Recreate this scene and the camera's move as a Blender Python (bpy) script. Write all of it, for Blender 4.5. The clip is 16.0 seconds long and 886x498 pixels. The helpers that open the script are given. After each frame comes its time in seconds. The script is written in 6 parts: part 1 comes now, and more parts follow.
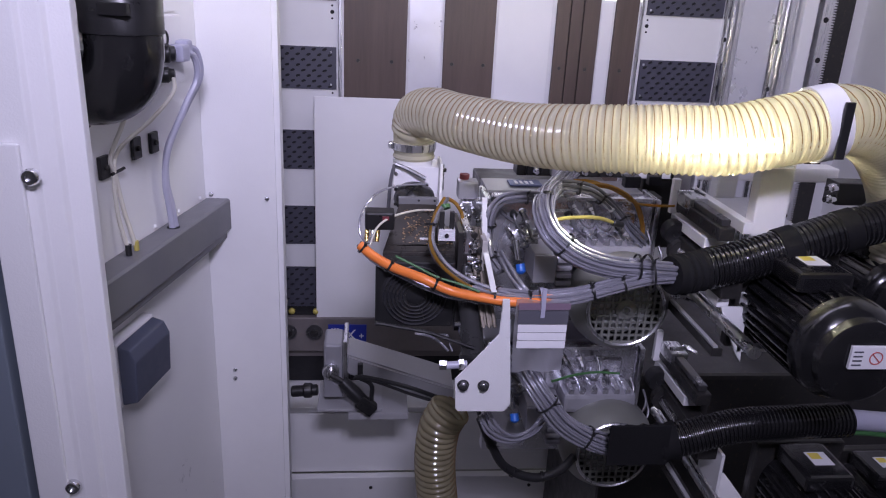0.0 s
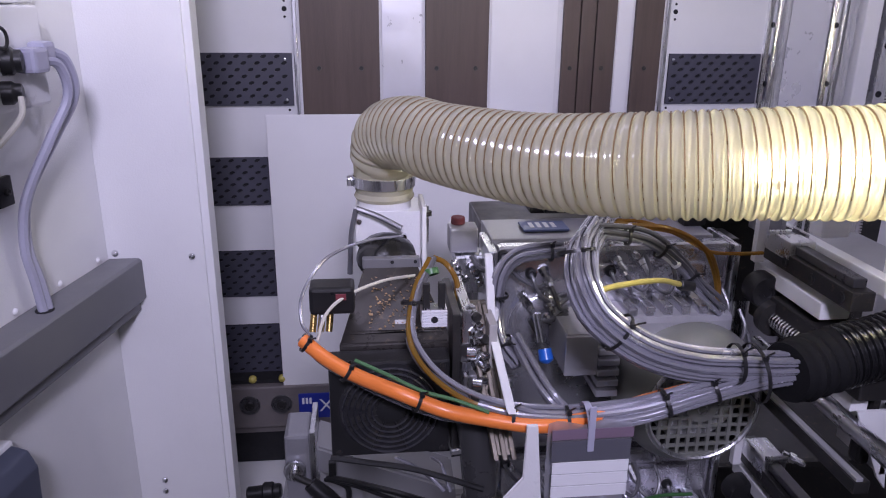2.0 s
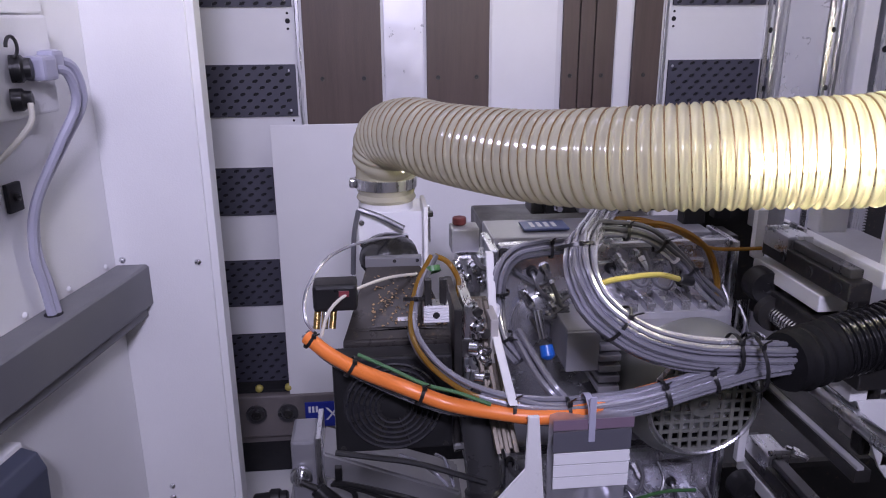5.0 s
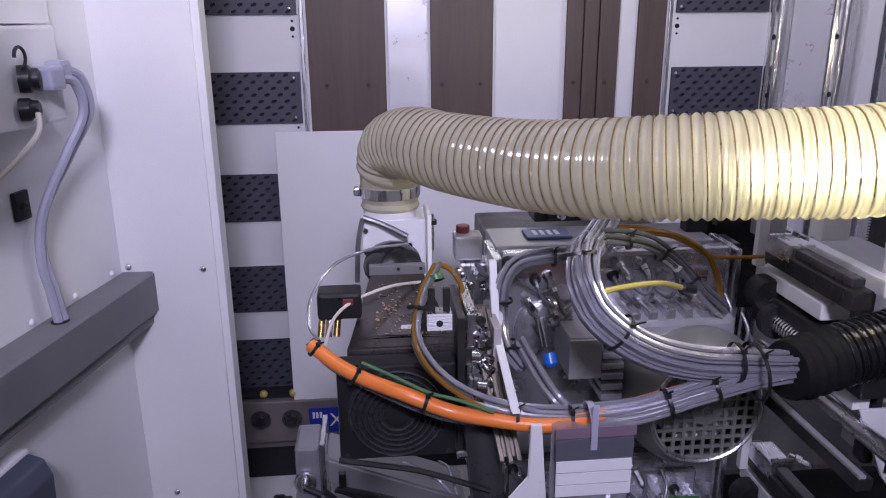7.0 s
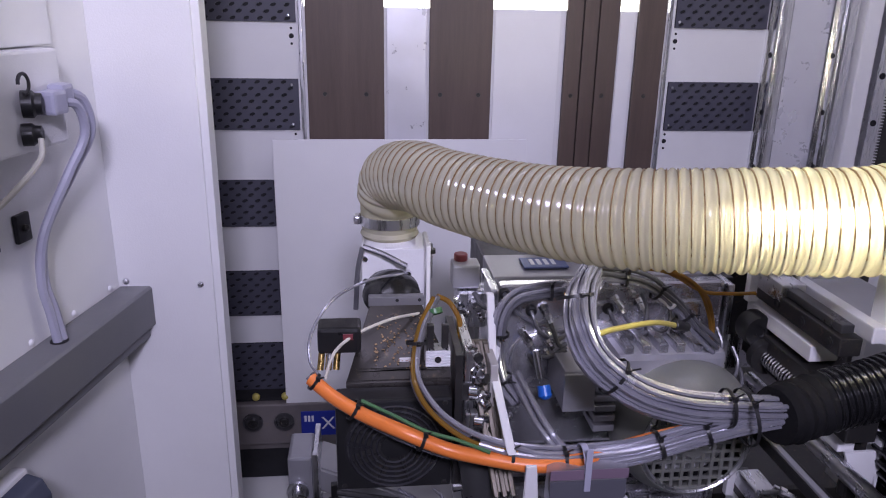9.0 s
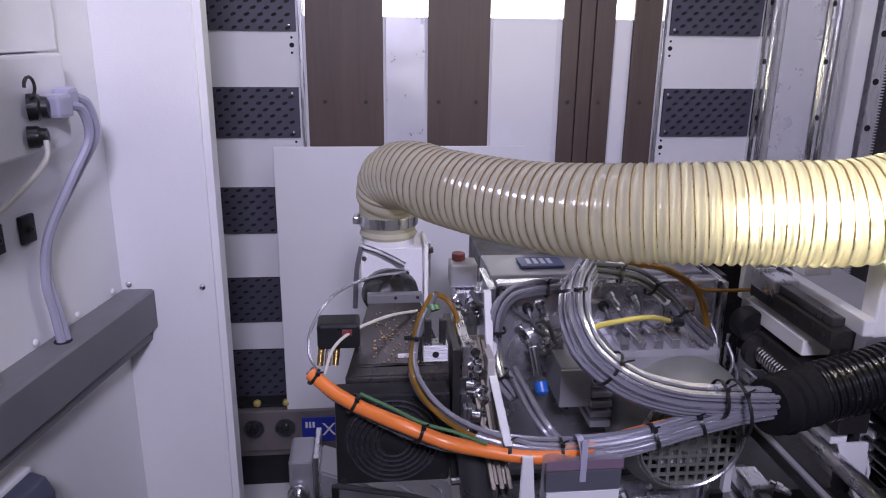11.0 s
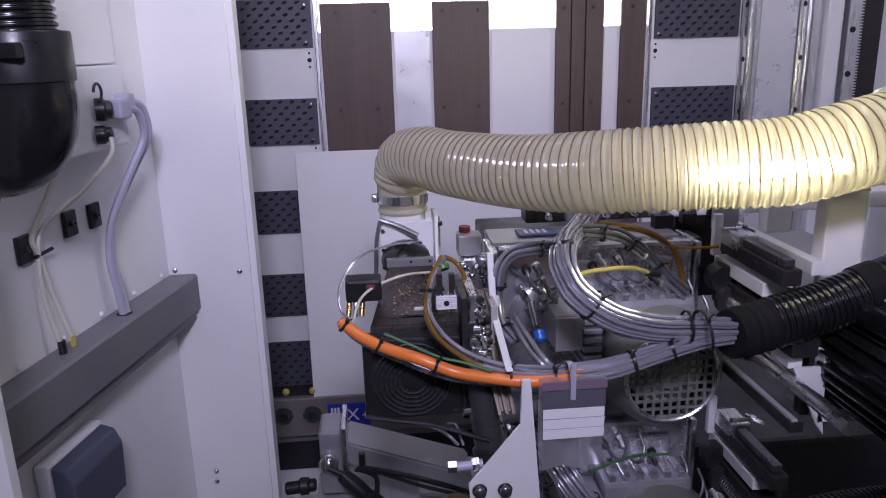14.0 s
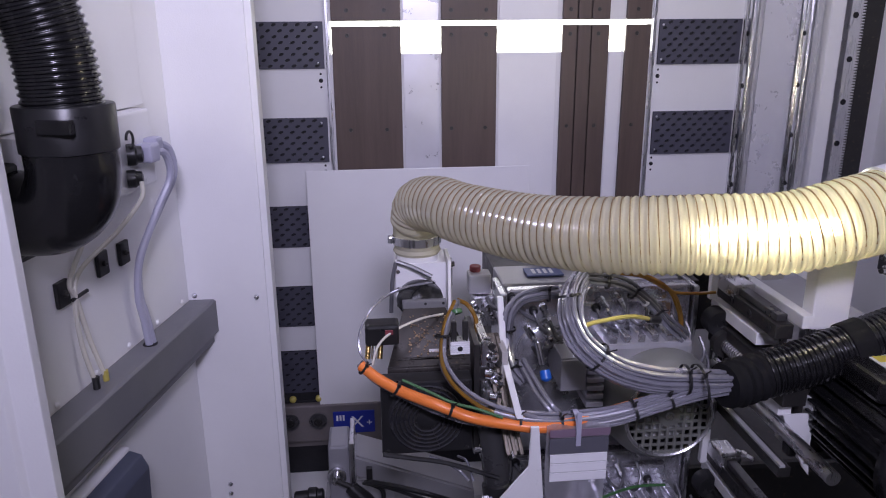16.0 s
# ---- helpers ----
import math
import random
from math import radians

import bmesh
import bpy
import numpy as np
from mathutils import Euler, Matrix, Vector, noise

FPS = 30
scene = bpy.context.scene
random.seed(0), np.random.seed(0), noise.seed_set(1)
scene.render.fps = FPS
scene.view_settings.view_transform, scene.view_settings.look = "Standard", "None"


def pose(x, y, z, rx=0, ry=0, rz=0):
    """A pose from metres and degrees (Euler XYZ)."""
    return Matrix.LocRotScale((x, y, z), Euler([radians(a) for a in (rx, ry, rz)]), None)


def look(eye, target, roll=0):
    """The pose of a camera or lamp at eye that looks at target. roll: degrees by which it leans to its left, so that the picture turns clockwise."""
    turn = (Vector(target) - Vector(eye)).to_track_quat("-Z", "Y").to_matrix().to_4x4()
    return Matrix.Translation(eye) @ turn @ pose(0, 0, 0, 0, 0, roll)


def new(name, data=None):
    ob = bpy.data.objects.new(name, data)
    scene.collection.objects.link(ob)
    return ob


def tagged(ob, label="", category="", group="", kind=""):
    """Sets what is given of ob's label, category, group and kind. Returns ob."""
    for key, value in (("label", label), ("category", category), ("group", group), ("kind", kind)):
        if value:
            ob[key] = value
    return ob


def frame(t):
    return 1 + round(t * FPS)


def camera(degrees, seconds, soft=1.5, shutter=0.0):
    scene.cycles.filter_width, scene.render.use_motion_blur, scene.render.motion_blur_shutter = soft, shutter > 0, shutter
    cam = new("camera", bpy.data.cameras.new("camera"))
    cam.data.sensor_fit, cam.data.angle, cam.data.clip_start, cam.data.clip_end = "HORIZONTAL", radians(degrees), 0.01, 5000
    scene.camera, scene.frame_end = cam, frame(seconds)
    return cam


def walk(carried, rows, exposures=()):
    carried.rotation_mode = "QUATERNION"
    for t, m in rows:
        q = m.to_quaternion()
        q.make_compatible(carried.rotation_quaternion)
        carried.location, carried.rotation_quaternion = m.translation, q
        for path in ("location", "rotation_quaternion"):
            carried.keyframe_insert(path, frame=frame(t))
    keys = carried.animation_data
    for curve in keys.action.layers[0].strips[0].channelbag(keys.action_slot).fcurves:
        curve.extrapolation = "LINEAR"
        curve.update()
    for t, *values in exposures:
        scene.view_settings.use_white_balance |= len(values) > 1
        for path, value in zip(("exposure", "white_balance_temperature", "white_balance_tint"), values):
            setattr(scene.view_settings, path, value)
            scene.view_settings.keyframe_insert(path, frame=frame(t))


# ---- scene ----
cam = camera(62.0, 16.0, soft=1.1)
PATH = [
    (0, (-0.2575, -1.9201, 1.6544), (-0.0645, -0.0453, 0.9852), 2.81),
    (0.5, (-0.2503, -1.7734, 1.6500), (-0.0142, 0.0811, 0.9395), 2.39),
    (1, (-0.2241, -1.6358, 1.6285), (-0.0213, 0.2275, 0.9306), 1.36),
    (1.5, (-0.2149, -1.5842, 1.6054), (-0.0225, 0.2981, 0.9573), 0.70),
    (2, (-0.2093, -1.5459, 1.6019), (-0.0078, 0.3386, 0.9632), 0.53),
    (2.5, (-0.2073, -1.5403, 1.5876), (-0.0137, 0.3505, 0.9651), -0.84),
    (3, (-0.2107, -1.5414, 1.6014), (-0.0157, 0.3381, 0.9463), -1.21),
    (3.5, (-0.2103, -1.5404, 1.6144), (-0.0105, 0.3260, 0.9241), -0.76),
    (4, (-0.2088, -1.5518, 1.6069), (-0.0073, 0.3184, 0.9273), -0.48),
    (4.5, (-0.2061, -1.5611, 1.5865), (-0.0140, 0.3357, 0.9821), -0.40),
    (7, (-0.2052, -1.5670, 1.5927), (-0.0303, 0.3374, 1.0071), -0.40),
    (7.5, (-0.2028, -1.5753, 1.5745), (-0.0337, 0.3428, 1.0341), -0.66),
    (8, (-0.2042, -1.5722, 1.5901), (-0.0311, 0.3402, 1.0310), -0.36),
    (8.5, (-0.2109, -1.5637, 1.6271), (-0.0190, 0.3337, 1.0246), 0.56),
    (9, (-0.2156, -1.5597, 1.6475), (-0.0132, 0.3285, 1.0200), 1.07),
    (9.5, (-0.2114, -1.5656, 1.6315), (-0.0141, 0.3301, 1.0252), 0.65),
    (12, (-0.2180, -1.5803, 1.6471), (-0.0128, 0.3198, 1.0576), 1.10),
    (12.5, (-0.2252, -1.5801, 1.6711), (-0.0069, 0.3087, 1.0506), 1.83),
    (13, (-0.2203, -1.6290, 1.6652), (-0.0173, 0.2594, 1.0386), 0.83),
    (13.5, (-0.2198, -1.6921, 1.6365), (-0.0391, 0.2118, 1.0513), -0.85),
    (14, (-0.2216, -1.7280, 1.6071), (-0.0561, 0.1932, 1.0763), -1.50),
    (14.5, (-0.2189, -1.7459, 1.5776), (-0.0743, 0.1902, 1.0976), -1.82),
    (15, (-0.2227, -1.7625, 1.5932), (-0.0819, 0.1760, 1.1218), -1.69),
    (15.5, (-0.2364, -1.7646, 1.6468), (-0.0785, 0.1602, 1.1271), -1.26),
    (16, (-0.2503, -1.7532, 1.7066), (-0.0687, 0.1510, 1.1229), -0.41),
]
walk(cam, [(t, look(eye, target, roll)) for t, eye, target, roll in PATH],
     [(0.0, 0.05), (1.5, -0.02), (4.5, -0.03), (9.0, -0.13), (12.0, -0.17), (14.0, -0.26), (16.0, -0.26)])

# ---- light ----
world = bpy.data.worlds.new("hall_air")
scene.world = world
world.use_nodes = True
world.node_tree.nodes["Background"].inputs["Color"].default_value = (0.60, 0.56, 0.82, 1)
world.node_tree.nodes["Background"].inputs["Strength"].default_value = 0.06


def area_lamp(name, eye, target, sx, sy, power, color, spread=180):
    data = bpy.data.lights.new(name, "AREA")
    data.shape, data.size, data.size_y, data.energy, data.color = "RECTANGLE", sx, sy, power, color
    data.spread = radians(spread)
    ob = new(name, data)
    ob.matrix_world = look(eye, target)
    return ob


# tube light in the roof of the machine, hall light and added fill behind the camera, small work lamp behind the hose
area_lamp("roof_tube_light", (0.05, -0.95, 2.35), (0.0, -0.55, 1.2), 1.3, 0.12, 3.9, (0.74, 0.695, 1.0))
area_lamp("hall_light", (-0.17, -2.26, 2.25), (-0.10, -0.4, 1.52), 0.28, 0.14, 8.2, (0.74, 0.695, 1.0), 95)

# unseen fill lamp, added to brighten the hall that the metals reflect
area_lamp("hall_ceiling_light", (0.3, -3.0, 3.15), (0.3, -3.0, 0.0), 3.0, 0.35, 4.5, (0.76, 0.71, 1.0))

# ---- materials ----
MATS = {}


def material(name, color, rough=0.5, metal=0.0, var=0.12, scale=30.0, bump=0.0, bump_scale=200.0, spec=0.5, aniso=None, piece=0.0, dirt=0.0, coat=0.0):
    m = bpy.data.materials.new(name)
    m.use_nodes = True
    nt = m.node_tree
    b = nt.nodes["Principled BSDF"]
    b.inputs["Metallic"].default_value = metal
    b.inputs["Specular IOR Level"].default_value = spec
    b.inputs["Coat Weight"].default_value = coat
    tex = nt.nodes.new("ShaderNodeTexCoord")
    mp = nt.nodes.new("ShaderNodeMapping")
    if aniso:
        mp.inputs["Scale"].default_value = aniso
    nt.links.new(tex.outputs["Object"], mp.inputs["Vector"])
    n1 = nt.nodes.new("ShaderNodeTexNoise")
    n1.inputs["Scale"].default_value, n1.inputs["Detail"].default_value, n1.inputs["Roughness"].default_value = scale, 6, 0.65
    n2 = nt.nodes.new("ShaderNodeTexNoise")
    n2.inputs["Scale"].default_value, n2.inputs["Detail"].default_value = scale / 7, 3
    for n in (n1, n2):
        nt.links.new(mp.outputs["Vector"], n.inputs["Vector"])
    add = nt.nodes.new("ShaderNodeMath")
    add.operation = "ADD"
    nt.links.new(n1.outputs["Fac"], add.inputs[0])
    nt.links.new(n2.outputs["Fac"], add.inputs[1])
    rng = nt.nodes.new("ShaderNodeMapRange")
    rng.inputs["From Min"].default_value, rng.inputs["From Max"].default_value = 0.6, 1.4
    rng.inputs["To Min"].default_value, rng.inputs["To Max"].default_value = 1 - var, 1 + var
    nt.links.new(add.outputs[0], rng.inputs["Value"])
    mul = nt.nodes.new("ShaderNodeVectorMath")
    mul.operation = "SCALE"
    mul.inputs[0].default_value = color
    nt.links.new(rng.outputs[0], mul.inputs["Scale"])
    out = mul.outputs[0]
    if dirt:
        n3 = nt.nodes.new("ShaderNodeTexNoise")
        n3.inputs["Scale"].default_value, n3.inputs["Detail"].default_value, n3.inputs["Roughness"].default_value = scale * 3, 8, 0.75
        nt.links.new(mp.outputs["Vector"], n3.inputs["Vector"])
        r3 = nt.nodes.new("ShaderNodeMapRange")
        r3.inputs["From Min"].default_value, r3.inputs["From Max"].default_value = 0.58, 0.72
        r3.inputs["To Max"].default_value = dirt
        nt.links.new(n3.outputs["Fac"], r3.inputs["Value"])
        mx = nt.nodes.new("ShaderNodeMix")
        mx.data_type = "RGBA"
        nt.links.new(r3.outputs[0], mx.inputs["Factor"])
        nt.links.new(out, mx.inputs["A"])
        mx.inputs["B"].default_value = (0.30, 0.22, 0.13, 1)
        out = mx.outputs["Result"]
    nt.links.new(out, b.inputs["Base Color"])
    rr = nt.nodes.new("ShaderNodeMapRange")
    rr.inputs["From Min"].default_value, rr.inputs["From Max"].default_value = 0.3, 0.7
    rr.inputs["To Min"].default_value, rr.inputs["To Max"].default_value = max(rough - 0.1, 0.03), min(rough + 0.1, 1)
    nt.links.new(n1.outputs["Fac"], rr.inputs["Value"])
    nt.links.new(rr.outputs[0], b.inputs["Roughness"])
    if bump:
        nb = nt.nodes.new("ShaderNodeTexNoise")
        nb.inputs["Scale"].default_value, nb.inputs["Detail"].default_value = bump_scale, 3
        nt.links.new(mp.outputs["Vector"], nb.inputs["Vector"])
        bp = nt.nodes.new("ShaderNodeBump")
        bp.inputs["Strength"].default_value, bp.inputs["Distance"].default_value = bump, 0.001
        nt.links.new(nb.outputs["Fac"], bp.inputs["Height"])
        nt.links.new(bp.outputs["Normal"], b.inputs["Normal"])
    MATS[name] = m
    return m


def glowing(name, color, strength):
    m = bpy.data.materials.new(name)
    m.use_nodes = True
    nt = m.node_tree
    nt.nodes.clear()
    e = nt.nodes.new("ShaderNodeEmission")
    e.inputs["Color"].default_value, e.inputs["Strength"].default_value = (*color, 1), strength
    o = nt.nodes.new("ShaderNodeOutputMaterial")
    nt.links.new(e.outputs[0], o.inputs["Surface"])
    return m


WHITE = material("white_powder_coat", (0.80, 0.80, 0.80), 0.36, var=0.04, scale=8, bump=0.30, bump_scale=420)
WALL = material("white_wall_paint", (0.74, 0.74, 0.74), 0.38, var=0.06, scale=6, bump=0.30, bump_scale=420)
GALV = material("galvanised_sheet", (0.76, 0.76, 0.79), 0.32, metal=0.45, var=0.06, scale=14, bump=0.05, bump_scale=200)
GREYPAINT = material("grey_paint", (0.17, 0.17, 0.18), 0.45, var=0.06, scale=15, bump=0.1, bump_scale=800)
PERF = material("dark_perforated_sheet", (0.060, 0.060, 0.082), 0.5, var=0.12, scale=40)
# near-black that paints the shade inside holes, gaps and recesses
DARK = material("void_shade_black", (0.012, 0.012, 0.014), 0.8, var=0.2)
BROWN = material("brown_laminate", (0.090, 0.063, 0.050), 0.48, var=0.26, scale=30, aniso=(5, 1, 0.35), bump=0.3, bump_scale=260)
STEEL = material("machined_steel", (0.74, 0.74, 0.76), 0.3, metal=1.0, var=0.08, scale=40, aniso=(8, 1, 0.6))
ALU = material("cast_aluminium", (0.66, 0.66, 0.70), 0.24, metal=0.85, var=0.07, scale=22, bump=0.10, bump_scale=120, dirt=0.05)
ALUBOX = material("aluminium_box", (0.42, 0.42, 0.45), 0.40, metal=0.5, var=0.08, scale=45, bump=0.2)
BLACK = material("black_plastic", (0.016, 0.016, 0.017), 0.36, var=0.2, scale=30, bump=0.1, bump_scale=500)
BLACKGLOSS = material("glossy_black_plastic", (0.011, 0.011, 0.012), 0.2, var=0.2, scale=30, spec=0.6)
BLACKSTEEL = material("black_oxide_steel", (0.035, 0.034, 0.033), 0.38, metal=0.3, var=0.25, scale=30, dirt=0.35)
DARKMETAL = material("dusty_dark_cover", (0.040, 0.036, 0.033), 0.3, metal=0.35, var=0.18, scale=25, dirt=0.45, bump=0.1)
RAILSTEEL = material("ground_rail_steel", (0.80, 0.80, 0.82), 0.24, metal=1.0, var=0.06, scale=40, aniso=(8, 1, 0.6))
CHROME = material("chrome", (0.72, 0.72, 0.74), 0.2, metal=1.0, var=0.05)
MOTORGREY = material("motor_grey_green", (0.20, 0.205, 0.185), 0.42, var=0.1, scale=30, bump=0.1, metal=0.2)
CABLE = material("grey_cable_sheath", (0.36, 0.36, 0.41), 0.2, var=0.15, scale=30, spec=0.9, metal=0.5, coat=0.3)
CABLEDARK = material("dark_cable_sheath", (0.10, 0.10, 0.11), 0.32, var=0.1, scale=30, spec=0.6)
LILAC = material("lilac_cable_sheath", (0.42, 0.42, 0.52), 0.38, var=0.05, scale=30)
CREAM = material("cream_cable_sheath", (0.62, 0.60, 0.52), 0.4, var=0.05, scale=30)
ORANGE = material("orange_cable_sheath", (0.88, 0.24, 0.05), 0.35, var=0.07, scale=30, spec=0.6)
YELLOW = material("yellow_sleeve", (0.48, 0.41, 0.10), 0.4, var=0.08, scale=30)
GREEN = material("green_sleeve", (0.05, 0.15, 0.05), 0.4, var=0.08, scale=30)
BLUEFIT = material("blue_fitting", (0.02, 0.13, 0.55), 0.35, var=0.08)
REDCAP = material("red_cap", (0.22, 0.05, 0.06), 0.4, var=0.08)
STICKER = material("pale_blue_sticker", (0.13, 0.16, 0.30), 0.4, var=0.08)
BLUESIGN = material("blue_sign", (0.02, 0.035, 0.30), 0.35, var=0.06)
PAPER = material("white_paper_label", (0.82, 0.82, 0.84), 0.6, var=0.03)
BLUEGREY = material("blue_grey_plastic", (0.075, 0.085, 0.12), 0.45, var=0.08)
LEDGE = material("blue_grey_paint", (0.16, 0.19, 0.23), 0.5, var=0.05)
CHIPS = material("wood_chip", (0.42, 0.28, 0.15), 0.7, var=0.25, scale=300)
TAPE = material("black_cloth_tape", (0.011, 0.011, 0.012), 0.8, var=0.25, scale=60, bump=0.4, spec=0.15)
BRASS = material("brass", (0.55, 0.38, 0.14), 0.28, metal=1.0, var=0.1)
FLOORM = material("grey_concrete", (0.28, 0.28, 0.27), 0.7, var=0.15, scale=8, bump=0.2)
LINKGREY = material("label_ink", (0.10, 0.10, 0.12), 0.5, var=0.05)
GRILLE = material("satin_black_grille", (0.035, 0.035, 0.040), 0.22, var=0.1, spec=0.7)
GREYBARREL = material("dark_anodised_grey", (0.060, 0.060, 0.062), 0.3, metal=0.4, var=0.1, scale=25)
OILSTEEL = material("oiled_grey_steel", (0.16, 0.16, 0.165), 0.3, metal=0.8, var=0.15, scale=30, dirt=0.15)
DUSTYBAR = material("dusty_grey_bar", (0.21, 0.19, 0.185), 0.5, metal=0.3, var=0.2, scale=25, dirt=0.5, bump=0.15)
RAILDIRT = material("dust_stained_aluminium", (0.11, 0.095, 0.075), 0.4, metal=0.5, var=0.25, scale=60, dirt=0.8)
MAUVE = material("mauve_card", (0.20, 0.14, 0.19), 0.5, var=0.06)
REDINK = material("red_ink", (0.55, 0.12, 0.12), 0.5, var=0.05)
YELLOWINK = material("yellow_warning_ink", (0.75, 0.62, 0.10), 0.5, var=0.05)
SKYGLOW = glowing("bright_hall_daylight", (1.0, 0.99, 0.93), 6.0)
LAMPGLOW = glowing("lamp_tube_glow", (1.0, 0.93, 0.74), 200.0)


def hose_material(name, tint, clear):
    m = bpy.data.materials.new(name)
    m.use_nodes = True
    nt = m.node_tree
    b = nt.nodes["Principled BSDF"]
    b.inputs["Base Color"].default_value = (*tint, 1)
    b.inputs["Roughness"].default_value = 0.10
    b.inputs["IOR"].default_value = 1.7
    b.inputs["Specular IOR Level"].default_value = 1.0
    noise_node = nt.nodes.new("ShaderNodeTexNoise")
    noise_node.inputs["Scale"].default_value = 20
    tex = nt.nodes.new("ShaderNodeTexCoord")
    nt.links.new(tex.outputs["Object"], noise_node.inputs["Vector"])
    mx0 = nt.nodes.new("ShaderNodeMix")
    mx0.data_type = "RGBA"
    mx0.inputs["A"].default_value = (*[c * 0.85 for c in tint], 1)
    mx0.inputs["B"].default_value = (*[min(c * 1.15, 1) for c in tint], 1)
    nt.links.new(noise_node.outputs["Fac"], mx0.inputs["Factor"])
    nt.links.new(mx0.outputs["Result"], b.inputs["Base Color"])
    tr = nt.nodes.new("ShaderNodeBsdfTranslucent")
    nt.links.new(mx0.outputs["Result"], tr.inputs["Color"])
    tp = nt.nodes.new("ShaderNodeBsdfTransparent")
    tp.inputs["Color"].default_value = (*[min(c * 1.3, 1) for c in tint], 1)
    s1 = nt.nodes.new("ShaderNodeMixShader")
    s1.inputs["Fac"].default_value = 0.5
    nt.links.new(b.outputs[0], s1.inputs[1])
    nt.links.new(tr.outputs[0], s1.inputs[2])
    s2 = nt.nodes.new("ShaderNodeMixShader")
    s2.inputs["Fac"].default_value = clear
    nt.links.new(s1.outputs[0], s2.inputs[1])
    nt.links.new(tp.outputs[0], s2.inputs[2])
    nt.links.new(s2.outputs[0], nt.nodes["Material Output"].inputs["Surface"])
    return m


HOSE = hose_material("clear_ribbed_hose_film", (0.68, 0.66, 0.54), 0.28)
# darker, less clear olive film for the lower hose
HOSEOLIVE = hose_material("olive_hose_film", (0.42, 0.38, 0.24), 0.1)
AMBER = hose_material("amber_tube", (0.50, 0.30, 0.06), 0.35)
# grey arm paint, its tone lowered for the shade of fan and cables
ARMGREY = material("shaded_grey_paint", (0.36, 0.36, 0.37), 0.45, var=0.05, scale=15, bump=0.1, bump_scale=700)
RUSTY = material("dirty_pale_steel", (0.50, 0.48, 0.46), 0.5, metal=0.3, var=0.15, scale=40, dirt=0.8)
SPIRAL = material("hose_wire", (0.24, 0.15, 0.07), 0.35, metal=0.4, var=0.1)
POLY = hose_material("clear_plastic_bag", (0.75, 0.75, 0.78), 0.6)

# ---- building helpers ----


def link(name, bm, mat, parent=None, smooth=False):
    bmesh.ops.recalc_face_normals(bm, faces=bm.faces)
    me = bpy.data.meshes.new(name)
    bm.to_mesh(me)
    bm.free()
    if smooth:
        for p in me.polygons:
            p.use_smooth = True
        me.set_sharp_from_angle(angle=radians(40))
    me.materials.append(mat)
    ob = new(name, me)
    if parent is not None:
        ob.parent = parent
        ob.matrix_parent_inverse = parent.matrix_world.inverted() if parent.type == "EMPTY" else Matrix()
    return ob


def part(name, bm, mat, parent, label="", smooth=False):
    ob = link(name, bm, mat, parent, smooth)
    if label:
        ob["label"] = label
    return ob


def thing(name, at, label, category, group="", kind=""):
    ob = new(name)
    ob.empty_display_size = 0.02
    ob.matrix_world = Matrix.Translation(at)
    bpy.context.view_layer.update()
    return tagged(ob, label, category, group, kind)


def box(lo, hi, bevel=0.0, bm=None, m=None):
    own = bmesh.new()
    bmesh.ops.create_cube(own, size=1.0)
    c, s = [(a + b) / 2 for a, b in zip(lo, hi)], [abs(b - a) for a, b in zip(lo, hi)]
    bmesh.ops.transform(own, matrix=Matrix.LocRotScale(c, None, s), verts=own.verts)
    if bevel:
        bmesh.ops.bevel(own, geom=own.edges[:], offset=min(bevel, min(s) * 0.45), segments=2, profile=0.6, affect="EDGES")
    if m is not None:
        bmesh.ops.transform(own, matrix=m, verts=own.verts)
    return merge(bm, own)


def merge(bm, own):
    if bm is None:
        return own
    me = bpy.data.meshes.new("tmp")
    own.to_mesh(me)
    own.free()
    bm.from_mesh(me)
    bpy.data.meshes.remove(me)
    return bm


def frames_along(pts):
    pts = [Vector(p) for p in pts]
    tans = []
    for i in range(len(pts)):
        a, b = pts[max(i - 1, 0)], pts[min(i + 1, len(pts) - 1)]
        tans.append((b - a).normalized())
    up = Vector((0, 0, 1)) if abs(tans[0].z) < 0.9 else Vector((0, 1, 0))
    n = (up - tans[0] * up.dot(tans[0])).normalized()
    out = []
    for p, t in zip(pts, tans):
        n = (n - t * n.dot(t)).normalized()
        out.append((p, t, n, t.cross(n)))
    return out


def spline(pts, steps):
    pts = [Vector(p) for p in pts]
    ext = [2 * pts[0] - pts[1]] + pts + [2 * pts[-1] - pts[-2]]
    raw = []
    for i in range(1, len(ext) - 2):
        a, b, c, d = ext[i - 1:i + 3]
        for k in range(24):
            t = k / 24
            raw.append(0.5 * ((2 * b) + (c - a) * t + (2 * a - 5 * b + 4 * c - d) * t * t + (3 * b - a - 3 * c + d) * t ** 3))
    raw.append(pts[-1])
    lens = [0.0]
    for a, b in zip(raw, raw[1:]):
        lens.append(lens[-1] + (b - a).length)
    out, j = [], 0
    for k in range(steps + 1):
        want = lens[-1] * k / steps
        while j < len(raw) - 2 and lens[j + 1] < want:
            j += 1
        f = (want - lens[j]) / max(lens[j + 1] - lens[j], 1e-9)
        out.append(raw[j].lerp(raw[j + 1], min(max(f, 0), 1)))
    return out


